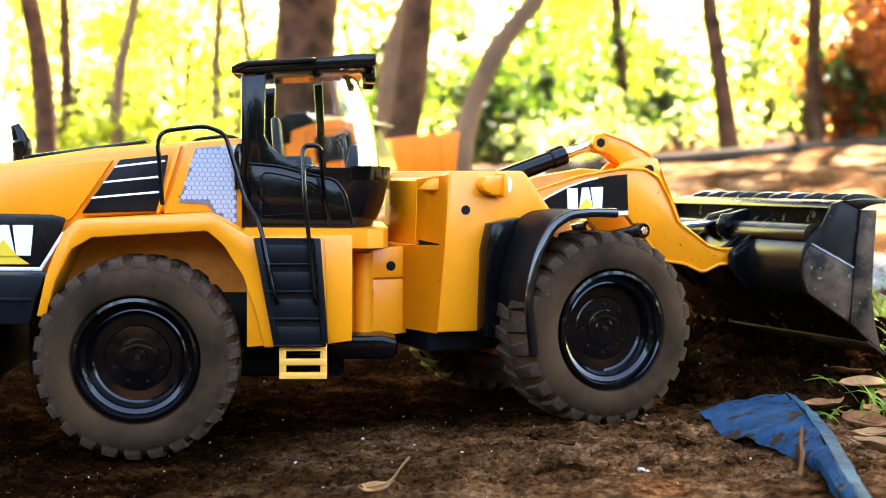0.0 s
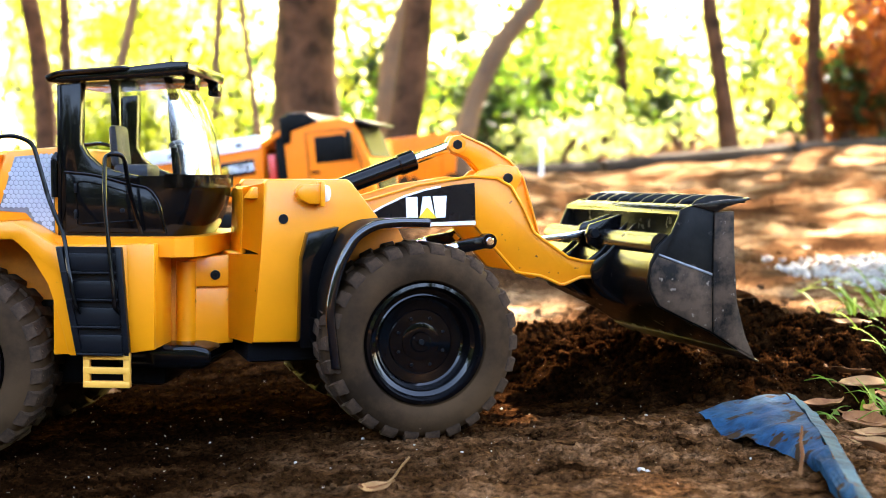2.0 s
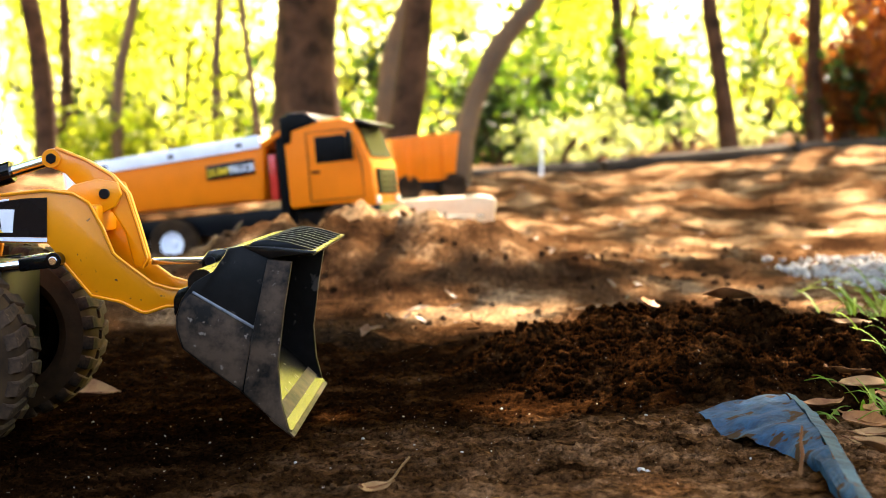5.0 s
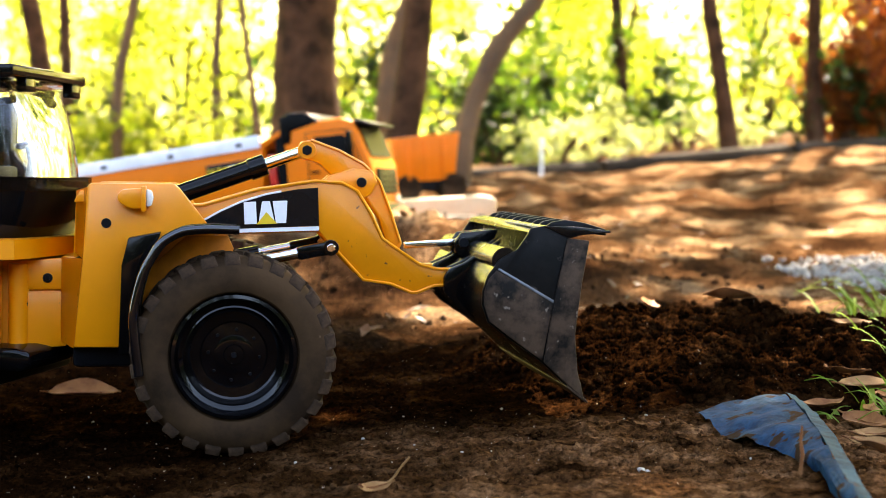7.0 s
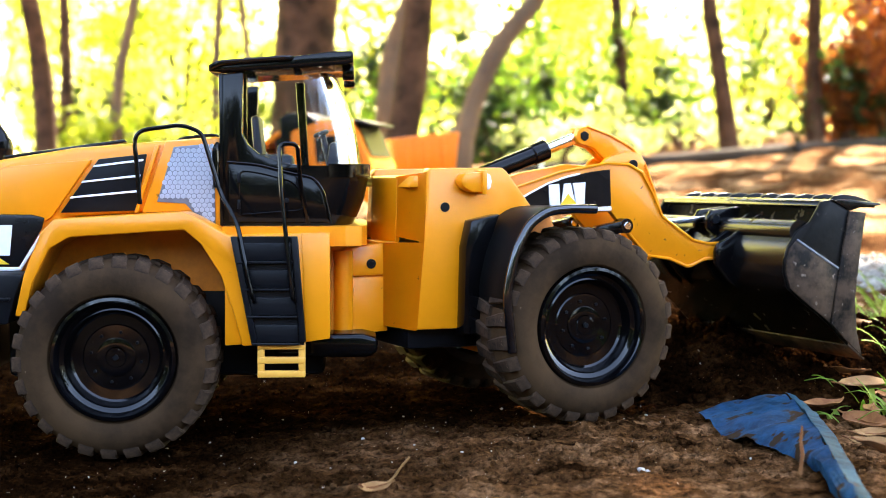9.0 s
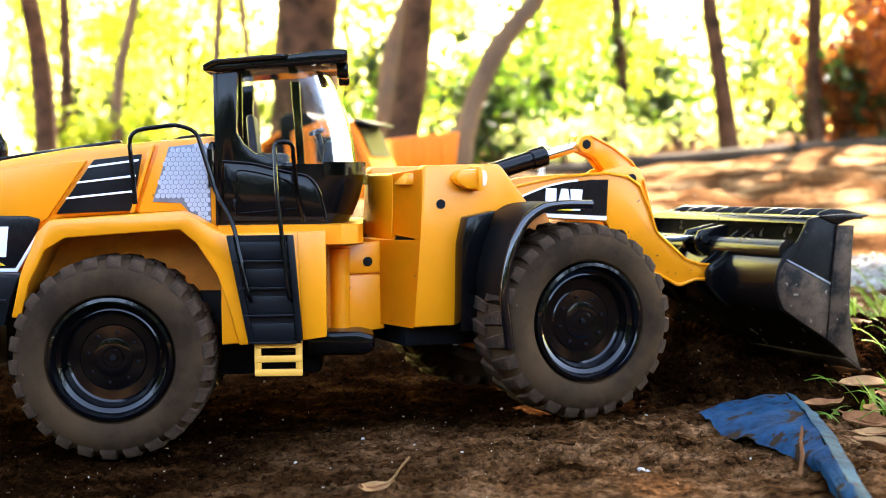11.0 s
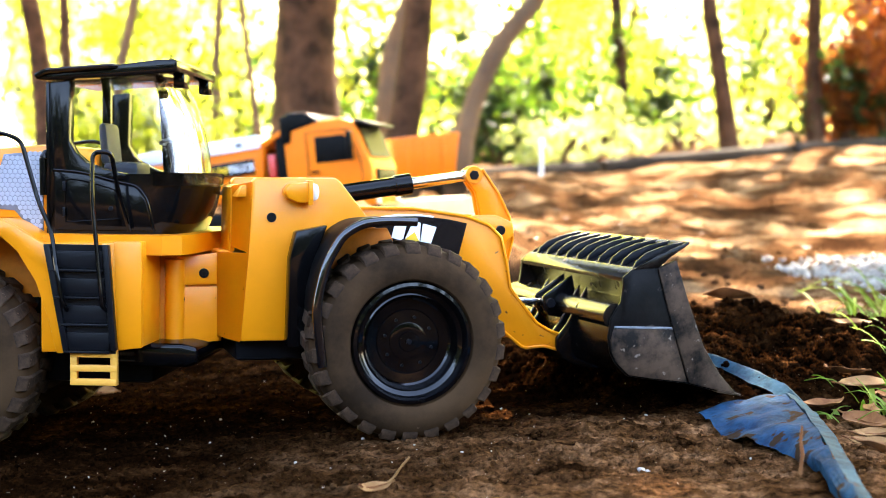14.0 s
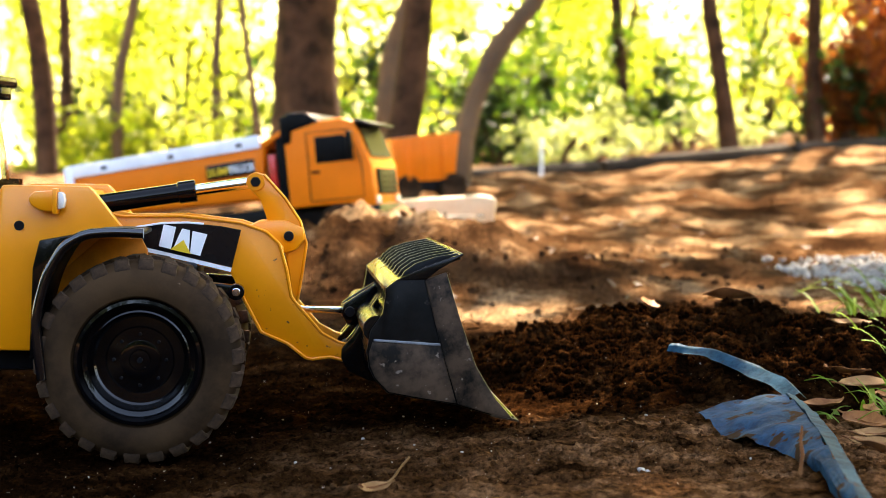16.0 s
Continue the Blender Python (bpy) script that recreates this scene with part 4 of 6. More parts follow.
def to_lever(pts):
    return [rot2(-LEV0, (x - A2[0], z - A2[1])) for x, z in pts]


HEAD = (A2[0] + LEV_L * math.cos(radians(LEV0)), A2[1] + LEV_L * math.sin(radians(LEV0)))
LEV_FOOT = to_lever([(0.1060, 0.1200)])[0]
lev_out = to_lever([(HEAD[0] - 0.006, HEAD[1] + 0.001), (HEAD[0] - 0.003, HEAD[1] + 0.006), (HEAD[0] + 0.003, HEAD[1] + 0.0068), (0.0720, 0.1870), (0.0880, 0.1770), (0.0980, 0.1650), (0.1040, 0.1450), (0.1100, 0.1220),
                    (0.1070, 0.1160), (0.1010, 0.1180), (0.0960, 0.1400), (0.0850, 0.1580), (0.0700, 0.1660), (0.0580, 0.1790), (HEAD[0] - 0.004, HEAD[1] - 0.005)])
lever = part("tilt_lever", prism(lev_out, 0.0880, 0.0935, 0.0012), YELLOW, loader)
part("lever_plate", prism(lev_out, 0.0965, 0.1020, 0.0012), YELLOW, lever)
rim_bead(lev_out[2:9], 0.0876, 0.0010, lever)
part("head_pin", disc(LEV_L, 0.0855, 0.1045, 0, 0.0036, 6), BLACK_MATT, lever)
part("head_boss", disc(LEV_L, 0.0866, 0.0884, 0, 0.0062, 20), YELLOW, lever)

# push rod from the lever's foot to the bucket; origin at the bucket's link pin, x towards the lever
rod = part("push_rod", box(0.0, 0.040, 0.0915, 0.0985, -0.0022, 0.0022, 0.0008), CHROME, loader, "bright steel push rod")
# tilt cylinder: origin at its frame pin, x towards the lever's head
TC = (-0.0600, 0.1500)
tb = bmesh.new()
tb = tube([(0.0, ARM_MID, 0), (0.076, ARM_MID, 0)], 0.0064, 20, tb)
tb = tube([(0.074, ARM_MID, 0), (0.0745, ARM_MID, 0), (0.0855, ARM_MID, 0), (0.086, ARM_MID, 0)], [0.0068, 0.0074, 0.0074, 0.0068], 20, tb)
tilt_cyl = part("tilt_cylinder", tb, BLACK, loader)
tilt_rod = part("piston_rod", tube([(-0.050, ARM_MID, 0), (0.0, ARM_MID, 0)], 0.0040, 16), CHROME, loader, "bright steel piston rod")
# lift cylinders, one each side: origin at the boom pin, x towards the frame
LC = (-0.0300, 0.1080)


def lift(y):
    e = disc(0, y - 0.005, y + 0.005, 0, 0.0052, 18)
    e = box(0.002, 0.022, y - 0.0045, y + 0.0045, -0.0042, 0.0042, 0.001, e)
    eye_part = part("lift_cylinder", e, BLACK, loader)
    part("lift_pin", disc(0, y - 0.0062, y + 0.006, 0, 0.0028, 14), CHROME, eye_part)
    part("lift_piston", tube([(0.020, y, 0), (0.060, y, 0)], 0.0036, 14), CHROME, eye_part)
    part("lift_barrel", tube([(0.044, y, 0), (0.110, y, 0)], 0.0058, 16), BLACK, eye_part)
    return eye_part


lifts = [lift(0.0575), lift(ARM_W - 0.0575)]

# bucket: origin at its pins
BK0 = -6.56
BW0, BW1 = -0.004, ARM_W + 0.004
side_out = [(0.0295, 0.0385), (0.0305, 0.0425), (0.0400, 0.0462), (0.0556, 0.0412), (0.0690, 0.0424), (0.0700, 0.0150), (0.0726, -0.0180), (0.0790, -0.0400), (0.0875, -0.0570),
            (0.0780, -0.0530), (0.0545, -0.0385), (0.0300, -0.0275), (0.0157, -0.0205), (0.0100, -0.0100), (0.0085, -0.0023), (0.0098, 0.0080), (0.0150, 0.0190), (0.0247, 0.0276)]
shell_line = [(0.0650, 0.0520), (0.0400, 0.0462), (0.0305, 0.0425), (0.0300, 0.0396), (0.0345, 0.0385), (0.0372, 0.0250), (0.0240, 0.0235), (0.0150, 0.0190), (0.0098, 0.0080), (0.0085, -0.0023), (0.0100, -0.0100), (0.0157, -0.0205), (0.0300, -0.0275), (0.0545, -0.0385), (0.0780, -0.0530), (0.0875, -0.0570)]


def strip(line, y0, y1, th, bev=0.0004):
    pts = [Vector((x, 0, z)) for x, z in line]
    inner = []
    for i, p in enumerate(pts):
        t = (pts[min(i + 1, len(pts) - 1)] - pts[max(i - 1, 0)]).normalized()
        inner.append((p.x - t.z * th, p.z + t.x * th))
    return prism(list(line) + list(reversed(inner)), y0, y1, bev, 1)


bucket = part("bucket", strip(shell_line[1:], BW0 + 0.002, BW1 - 0.002, 0.0018, 0.0003), STEEL_DARK, loader, "black bucket with scratched soil-worn sides")
for y in (BW0, BW1 - 0.003):
    part("side_plate", prism(side_out, y, y + 0.003, 0.0008), BUCKET_SIDE, bucket)
    yy = (y - 0.0018, y) if y < 0.05 else (y + 0.003, y + 0.0048)
    wy = (y - 0.0008, y) if y < 0.05 else (y + 0.003, y + 0.0038)
    part("worn_cheek", prism([(0.0146, 0.0124), (0.0545, -0.0004), (0.0550, -0.0375), (0.0310, -0.0268), (0.0167, -0.0198), (0.0110, -0.0098), (0.0096, -0.0022), (0.0106, 0.0060)], *wy, 0.0002), WORN, bucket, "soil-scoured lower cheek")
    part("side_flange", prism([(0.0548, 0.0410), (0.0690, 0.0424), (0.0700, 0.0150), (0.0726, -0.0180), (0.0790, -0.0400), (0.0870, -0.0565), (0.0700, -0.0470), (0.0560, -0.0385), (0.0545, 0.0000)], *yy, 0.0008), WORN, bucket)
    part("side_ridge", prism([(0.0152, 0.0128), (0.0158, 0.0141), (0.0545, 0.0010), (0.0545, -0.0006)], *(q for q in ((y - 0.0012, y) if y < 0.05 else (y + 0.003, y + 0.0042))), 0.0003), SCRATCH, bucket)
# spill guard: slotted plate over the mouth
guard = [(0.0380, 0.0455), (0.0560, 0.0490), (0.0800, 0.0512), (0.0815, 0.0500), (0.0640, 0.0450), (0.0560, 0.0412)]
for y in (BW0 - 0.001, BW1 - 0.002):
    part("guard_end", prism(guard, y, y + 0.003, 0.0005), STEEL_DARK, bucket)
part("guard_plate", strip([(0.0800, 0.0490), (0.0640, 0.0474), (0.0520, 0.0462), (0.0400, 0.0448)], BW0 + 0.003, BW1 - 0.003, 0.0012), BLACK_MATT, bucket)
for k in range(10):
    y = BW0 + 0.004 + k * (ARM_W - 0.0110) / 9
    part("guard_rib", prism([(0.0400, 0.0448), (0.0440, 0.0490), (0.0520, 0.0522), (0.0640, 0.0530), (0.0795, 0.0518), (0.0795, 0.0496), (0.0640, 0.0474), (0.0520, 0.0462)], y, y + 0.0030, 0.0008), BLACK_MATT, bucket)
part("guard_lip", prism([(0.0760, 0.0505), (0.0815, 0.0515), (0.0822, 0.0500), (0.0760, 0.0488)], BW0, BW1, 0.0006), STEEL_DARK, bucket)
part("cutting_edge", prism([(0.0740, -0.0512), (0.0900, -0.0590), (0.0905, -0.0580), (0.0745, -0.0480)], BW0 - 0.001, BW1 + 0.001, 0.0005), WORN, bucket)
part("back_roll", tube([(0.0190, BW0 + 0.003, 0.0192), (0.0190, BW1 - 0.003, 0.0192)], 0.0082, 24), STEEL_DARK, bucket)
lug = [(-0.0060, -0.0010), (-0.0040, 0.0050), (0.0060, 0.0120), (0.0200, 0.0260), (0.0280, 0.0330), (0.0240, 0.0200), (0.0130, 0.0020), (0.0130, -0.0140), (0.0220, -0.0260), (0.0080, -0.0200), (-0.0040, -0.0100)]
for y in (0.0560, 0.0700, ARM_W - 0.0740, ARM_W - 0.0600):
    part("bucket_lug", prism(lug, y, y + 0.0040, 0.0010), BLACK, bucket)
LP = (0.0077, 0.0241)
top_lug = [(LP[0] - 0.006, LP[1] - 0.001), (LP[0] - 0.003, LP[1] + 0.006), (LP[0] + 0.022, LP[1] + 0.0140), (LP[0] + 0.020, LP[1] - 0.006), (LP[0] + 0.004, LP[1] - 0.012), (LP[0] - 0.004, LP[1] - 0.008)]
for y in (0.0850, 0.1010):
    part("link_lug", prism(top_lug, y, y + 0.0040, 0.0010), BLACK, bucket)
part("link_pin", disc(LP[0], 0.0820, 0.1080, LP[1], 0.0034, 14), BLACK_MATT, bucket)


# ---------------------------------------------------------------- toy tipper lorry behind
def build_truck():
    t = empty("dump_truck")
    tagged(t, "orange toy tipper lorry with white bed rail", "toy truck")
    W = 0.150
    part("chassis", box(-0.5035, -0.010, 0.035, W - 0.035, 0.050, 0.085, 0.003), BLACK_MATT, t)
    cab = [(-0.1427, 0.082), (-0.1427, 0.205), (-0.1310, 0.216), (-0.0468, 0.219), (-0.0257, 0.212), (-0.004, 0.150), (0.000, 0.140), (0.002, 0.062), (-0.0351, 0.062), (-0.0398, 0.082)]
    part("cab", prism(cab, 0.0, W, 0.004, 3), ORANGE, t)
    win = [(-0.0913, 0.150), (-0.0913, 0.192), (-0.0421, 0.192), (-0.0281, 0.150)]
    for y in (-0.0012, W - 0.0008):
        part("side_window", prism(win, y, y + 0.002, 0.0004), BLACK_DULL, t)
        part("door_seam", tube([(-0.1053, y, 0.090), (-0.1053, y, 0.200), (-0.0351, y, 0.200), (-0.0164, y, 0.145), (-0.0164, y, 0.090), (-0.1053, y, 0.090)], 0.0008, 6), BLACK_MATT, t)
        part("mirror", prism([(-0.0351, 0.150), (-0.0257, 0.150), (-0.0257, 0.195), (-0.0351, 0.195)], y - 0.016 if y < 0 else y + 0.004, y - 0.006 if y < 0 else y + 0.014, 0.002), BLACK_DULL, t)
        part("door_handle", box(-0.1006, -0.0866, y - 0.0015, y + 0.002, 0.134, 0.138, 0.0005), BLACK_DULL, t)
    ws = bmesh.new()
    ws.faces.new([ws.verts.new(p) for p in ((-0.0035, 0.012, 0.152), (-0.0035, W - 0.012, 0.152), (-0.0228, W - 0.012, 0.206), (-0.0228, 0.012, 0.206))])
    bmesh.ops.translate(ws, verts=ws.verts, vec=(0.0022, 0, 0.0006))
    bmesh.ops.solidify(ws, geom=ws.faces[:], thickness=0.001)
    part("windscreen", ws, BLACK_DULL, t)
    part("sun_visor", prism([(-0.0211, 0.206), (-0.0281, 0.216), (0.004, 0.206), (0.004, 0.202)], 0.006, W - 0.006, 0.001), BLACK_DULL, t)
    part("grille", box(-0.002, 0.0045, 0.020, W - 0.020, 0.092, 0.134, 0.001), BLACK_DULL, t)
    for k in range(4):
        part("grille_bar", box(0.003, 0.006, 0.022, W - 0.022, 0.096 + 0.009 * k, 0.099 + 0.009 * k, 0.0004), BLACK_MATT, t)
    for y in (0.006, W - 0.024):
        part("headlight", box(-0.001, 0.0045, y, y + 0.018, 0.078, 0.090, 0.001), CLEARLENS, t)
    part("bumper", box(-0.0351, 0.008, -0.002, W + 0.002, 0.048, 0.076, 0.003), BLACK_MATT, t)
    part("roof_spoiler", prism([(-0.1474, 0.186), (-0.1474, 0.228), (-0.1310, 0.236), (-0.0983, 0.232), (-0.0819, 0.216), (-0.1287, 0.205), (-0.1310, 0.186)], -0.003, W + 0.003, 0.003), BLACK_DULL, t)
    part("rear_cab_column", prism([(-0.1591, 0.060), (-0.1591, 0.205), (-0.1451, 0.205), (-0.1451, 0.060)], 0.004, W - 0.004, 0.002), BLACK_DULL, t)
    part("red_lamp", box(-0.1735, -0.1615, 0.002, 0.016, 0.098, 0.172, 0.002), RED, t)
    bed = [(-0.5035, 0.100), (-0.5235, 0.172), (-0.1835, 0.190), (-0.1915, 0.100)]
    part("bed_side", prism(bed, 0.0, 0.006, 0.001), ORANGE, t)
    part("bed_side", prism(bed, W - 0.006, W, 0.001), ORANGE, t)
    part("bed_floor", prism([(-0.4995, 0.100), (-0.1975, 0.100), (-0.1975, 0.106), (-0.5015, 0.106)], 0.0, W, 0.001), ORANGE, t)
    part("bed_front", prism([(-0.1955, 0.100), (-0.1875, 0.189), (-0.1795, 0.189), (-0.1875, 0.100)], 0.0, W, 0.001), ORANGE, t)
    part("tailgate", prism([(-0.5075, 0.100), (-0.5255, 0.172), (-0.5175, 0.172), (-0.4995, 0.100)], 0.0, W, 0.001), ORANGE, t)
    part("bed_visor", prism([(-0.1915, 0.188), (-0.1404, 0.212), (-0.1357, 0.208), (-0.1815, 0.182)], 0.0, W, 0.001), ORANGE, t)
    for y in (-0.004, W - 0.006):
        part("bed_rail", prism([(-0.5265, 0.166), (-0.5265, 0.187), (-0.1835, 0.205), (-0.1835, 0.184)], y, y + 0.012, 0.0015), WHITE_RAIL, t, "white rail along the bed")
        for k in range(3):
            part("rail_stud", box(-0.4635 + 0.12 * k, -0.4535 + 0.12 * k, y - 0.001, y + 0.002, 0.176 + 0.0063 * k, 0.182 + 0.0063 * k, 0.0004), BLACK_MATT, t)
    part("bed_plate", prism([(-0.2790, 0.140), (-0.2790, 0.164), (-0.1960, 0.168), (-0.1960, 0.144)], -0.0040, 0.001, 0.0004), DECAL, t, "black name plate")
    letters("DUMP", 0.0120, 0.0004, DECAL_Y, "plate_lettering", t, pose(-0.2570, -0.0046, 0.1465, 0, -3, 0), "yellow lettering", 0.85)
    letters("TRUCK", 0.0120, 0.0004, WHITE, "plate_lettering", t, pose(-0.2170, -0.0046, 0.1485, 0, -3, 0), "white lettering", 0.85)
    tyre = lathe([(0.020, 0.002), (0.026, 0.0), (0.038, 0.001), (0.042, 0.005), (0.042, 0.024), (0.038, 0.028), (0.020, 0.028)], 36)
    tm = mesh_of("tyre", tyre, RUBBER)
    rm = mesh_of("rim", lathe([(0.023, 0.003), (0.021, 0.001), (0.019, 0.006), (0.008, 0.009), (0.006, 0.004), (0.0, 0.004)], 32), WHITE_RAIL)
    for x in (-0.0585, -0.3535, -0.4485):
        for y, r in ((0.0, 0), (W, 180)):
            wh = new("wheel", rm)
            wh.parent = t
            wh.matrix_basis = pose(x, y, 0.042, 0, 0, r)
            ty = new("tyre", tm)
            ty.parent = wh
    for y in (-0.005, W - 0.007):
        part("bed_corner", prism([(-0.5315, 0.100), (-0.5315, 0.186), (-0.5175, 0.186), (-0.5135, 0.100)], y, y + 0.012, 0.0015), WHITE_RAIL, t, "white corner post of the bed")
    return t


truck = build_truck()
truck.matrix_basis = pose(-0.100, 2.20, 0.060, 0, -5.5, -13)


def build_second_toy():
    """Another orange toy seen in part between the trunks: a tipper body on a dark frame."""
    t = empty("toy_tipper")
    tagged(t, "orange toy tipper seen between tree trunks", "toy truck")
    b = bmesh.new()
    b = prism([(-0.075, 0.05), (-0.085, 0.150), (0.070, 0.158), (0.055, 0.05)], 0.0, 0.008, 0.002, 2, b)
    b = prism([(-0.075, 0.05), (-0.085, 0.150), (0.070, 0.158), (0.055, 0.05)], 0.13, 0.138, 0.002, 2, b)
    b = prism([(0.050, 0.05), (0.066, 0.158), (0.074, 0.158), (0.058, 0.05)], 0.0, 0.138, 0.002, 2, b)
    b = prism([(-0.082, 0.05), (-0.092, 0.150), (-0.084, 0.150), (-0.074, 0.05)], 0.0, 0.138, 0.002, 2, b)
    b = box(-0.078, 0.058, 0.0, 0.138, 0.046, 0.054, 0.001, b)
    part("tipper_body", b, ORANGE, t)
    for k in range(3):
        x = -0.055 + 0.042 * k
        part("body_rib", prism([(x, 0.05), (x - 0.002, 0.152), (x + 0.008, 0.152), (x + 0.008, 0.05)], -0.004, 0.001, 0.001), ORANGE, t)
    part("frame", box(-0.09, 0.09, 0.02, 0.118, 0.02, 0.046, 0.002), BLACK_MATT, t)
    tm = mesh_of("tyre", lathe([(0.0, 0.004), (0.018, 0.002), (0.026, 0.0), (0.032, 0.003), (0.032, 0.022), (0.026, 0.025), (0.0, 0.025)], 28), RUBBER)
    for x in (-0.055, 0.055):
        for y in (-0.004, 0.117):
            w = new("wheel", tm)
            w.parent = t
            w.matrix_basis = pose(x, y, 0.030)
    return t


toy2 = build_second_toy()
_y2 = 3.3
toy2.matrix_basis = pose(-0.026, _y2, height(-0.026, _y2) + 0.030, 0, -3, 8)


# ---------------------------------------------------------------- wood behind
def leaf_cloud(rnd, n, centre, spread, size, droop=0.4, clumps=0, tight=0.15):
    """n small folded leaves round centre; gathered in clumps where given."""
    vs, fs = [], []
    cs = [Vector((rnd.gauss(0, 0.55) * spread[0], rnd.gauss(0, 0.55) * spread[1], rnd.gauss(0, 0.55) * spread[2])) for _ in range(clumps)]
    for _ in range(n):
        if clumps:
            c = cs[rnd.randrange(clumps)]
            p = c + Vector((rnd.gauss(0, tight) * spread[0], rnd.gauss(0, tight) * spread[1], rnd.gauss(0, tight) * spread[2]))
        else:
            p = Vector((rnd.uniform(-1, 1) * spread[0], rnd.uniform(-1, 1) * spread[1], rnd.uniform(-1, 1) * spread[2]))
        p = p + Vector(centre)
        if p.z < 0.02:
            p.z = 0.02 + rnd.random() * 0.2
        s = size * rnd.uniform(0.6, 1.4)
        m = Euler((rnd.gauss(0, 0.7), rnd.gauss(droop, 0.6), rnd.uniform(0, 6.3))).to_matrix()
        o = len(vs)
        for q in ((0, 0, 0), (0.45, 0.24, 0.06), (1, 0, -0.05), (0.45, -0.24, 0.06)):
            vs.append(p + m @ Vector(q) * s)
        fs += [(o, o + 1, o + 2), (o, o + 2, o + 3)]
    return vs, fs


def mesh_data(name, vs, fs, material):
    me = bpy.data.meshes.new(name)
    me.from_pydata([tuple(v) for v in vs], [], fs)
    me.materials.append(material)
    return me


def trunk_mesh(path, radii, seed):
    b = tube(smooth_path(path, 5), [float(np.interp(i, np.linspace(0, 1, len(radii)), radii)) for i in np.linspace(0, 1, len(smooth_path(path, 5)))], 14)
    for v in b.verts:
        k = lumps(v.co.x * 3 + seed, v.co.z * 1.2, 2.0, seed)
        v.co.x += 0.02 * k * radii[0] / 0.1
        v.co.y += 0.02 * lumps(v.co.y * 3, v.co.z * 1.3, 2.0, seed + 4) * radii[0] / 0.1
    return b


def at_px(u, v, y):
    """A place at depth y from the picture's own slopes: u to the right, v above the horizon."""
    return Vector((u * y, y, EYE[2] + v * y))


def tree(foot, path_slopes, dist, r, bark, label, crown=None, seed=1, leaf=None, leaf_n=0, leaf_size=0.09):
    rnd = random.Random(seed)
    x0, y0 = foot[0] * dist, dist
    t = empty("tree")
    z0 = height(x0, y0) - 0.05
    t.matrix_basis = pose(x0, y0, z0)
    tagged(t, label, "tree")
    pts = [(0, 0, 0)]
    for u, v in path_slopes:
        p = at_px(u, v, dist)
        pts.append((p.x - x0, rnd.uniform(-0.05, 0.05), p.z - z0))
    # on upwards, out of sight
    last, prev = Vector(pts[-1]), Vector(pts[-2])
    d = (last - prev).normalized()
    d = (d * 0.6 + Vector((0, 0, 1))).normalized()
    pts.append(tuple(last + d * 1.4))
    pts.append(tuple(last + d * 2.9 + Vector((rnd.uniform(-0.2, 0.2), rnd.uniform(-0.3, 0.3), 0))))
    part("trunk", trunk_mesh(pts, [r * 1.12, r, r * 0.95, r * 0.8, r * 0.45], seed), bark, t)
    top = Vector(pts[-1])
    fork = Vector(pts[-2])
    for k in range(4):
        a = rnd.uniform(0, 6.3)
        e = fork.lerp(top, 0.2 + 0.2 * k) + Vector((math.cos(a) * 0.9, math.sin(a) * 0.9, 0.6))
        s = fork.lerp(top, 0.1 + 0.2 * k)
        part("limb", tube([s, s.lerp(e, 0.5) + Vector((0, 0, 0.1)), e], [r * 0.4, r * 0.28, r * 0.1], 8), bark, t)
    leaf_n = int(leaf_n * 0.35)
    if leaf_n:
        vs, fs = leaf_cloud(rnd, leaf_n, fork.lerp(top, 0.7), crown or (1.4, 1.4, 0.8), leaf_size, 0.4, 7, 0.09)
        c = new("crown", mesh_data("crown", vs, fs, leaf))
        c.parent = t
    return t


F = 2453.0


def sl(x, y):
    return ((x - 784) / F, (319.6 - y) / F)


tree(sl(543, 0), [sl(543, 200), sl(544, -20)], 5.5, 0.128, BARK, "thick rough red-brown trunk standing behind the lorry", (1.6, 1.6, 0.8), 11, LEAF_B, 1800)
tree(sl(706, 0), [sl(708, 280), sl(730, 120), sl(748, -20)], 4.8, 0.055, BARK, "dark leaning trunk behind the lorry", (1.3, 1.3, 0.7), 12, LEAF_B, 1000)
tree(sl(690, 0), [sl(686, 200), sl(700, 80), sl(735, -20)], 6.2, 0.05, BARK_PALE, "slim pale trunk with ivy", (1.3, 1.3, 0.7), 13, LEAF_A, 700)
tree(sl(812, 0), [sl(816, 260), sl(838, 180), sl(880, 85), sl(968, -20)], 4.4, 0.034, BARK_PALE, "slim curved trunk leaning over the clearing", (1.4, 1.4, 0.7), 14, LEAF_B, 900)
tree(sl(85, 0), [sl(78, 130), sl(55, -20)], 7.5, 0.055, BARK, "dark slim trunk among bright bushes", (1.3, 1.3, 0.8), 15, LEAF_A, 1500)
tree(sl(122, 0), [sl(121, 120), sl(118, -20)], 8.5, 0.035, BARK, "dark slim trunk among bright bushes", (1.2, 1.2, 0.8), 16, LEAF_A, 1200)
tree(sl(210, 0), [sl(208, 160), sl(245, -20)], 8.0, 0.032, BARK_PALE, "thin forked trunk among bright bushes", (1.2, 1.2, 0.8), 17, LEAF_A, 1200)
tree(sl(458, 0), [sl(455, 200), sl(425, -20)], 7.0, 0.018, BARK_PALE, "thin pale sapling among bright bushes", (0.8, 0.8, 0.5), 18, LEAF_A, 700)
tree(sl(385, 0), [sl(383, 120), sl(392, -20)], 9.0, 0.028, BARK_PALE, "thin pale sapling among bright bushes", (0.8, 0.8, 0.5), 19, LEAF_A, 700)
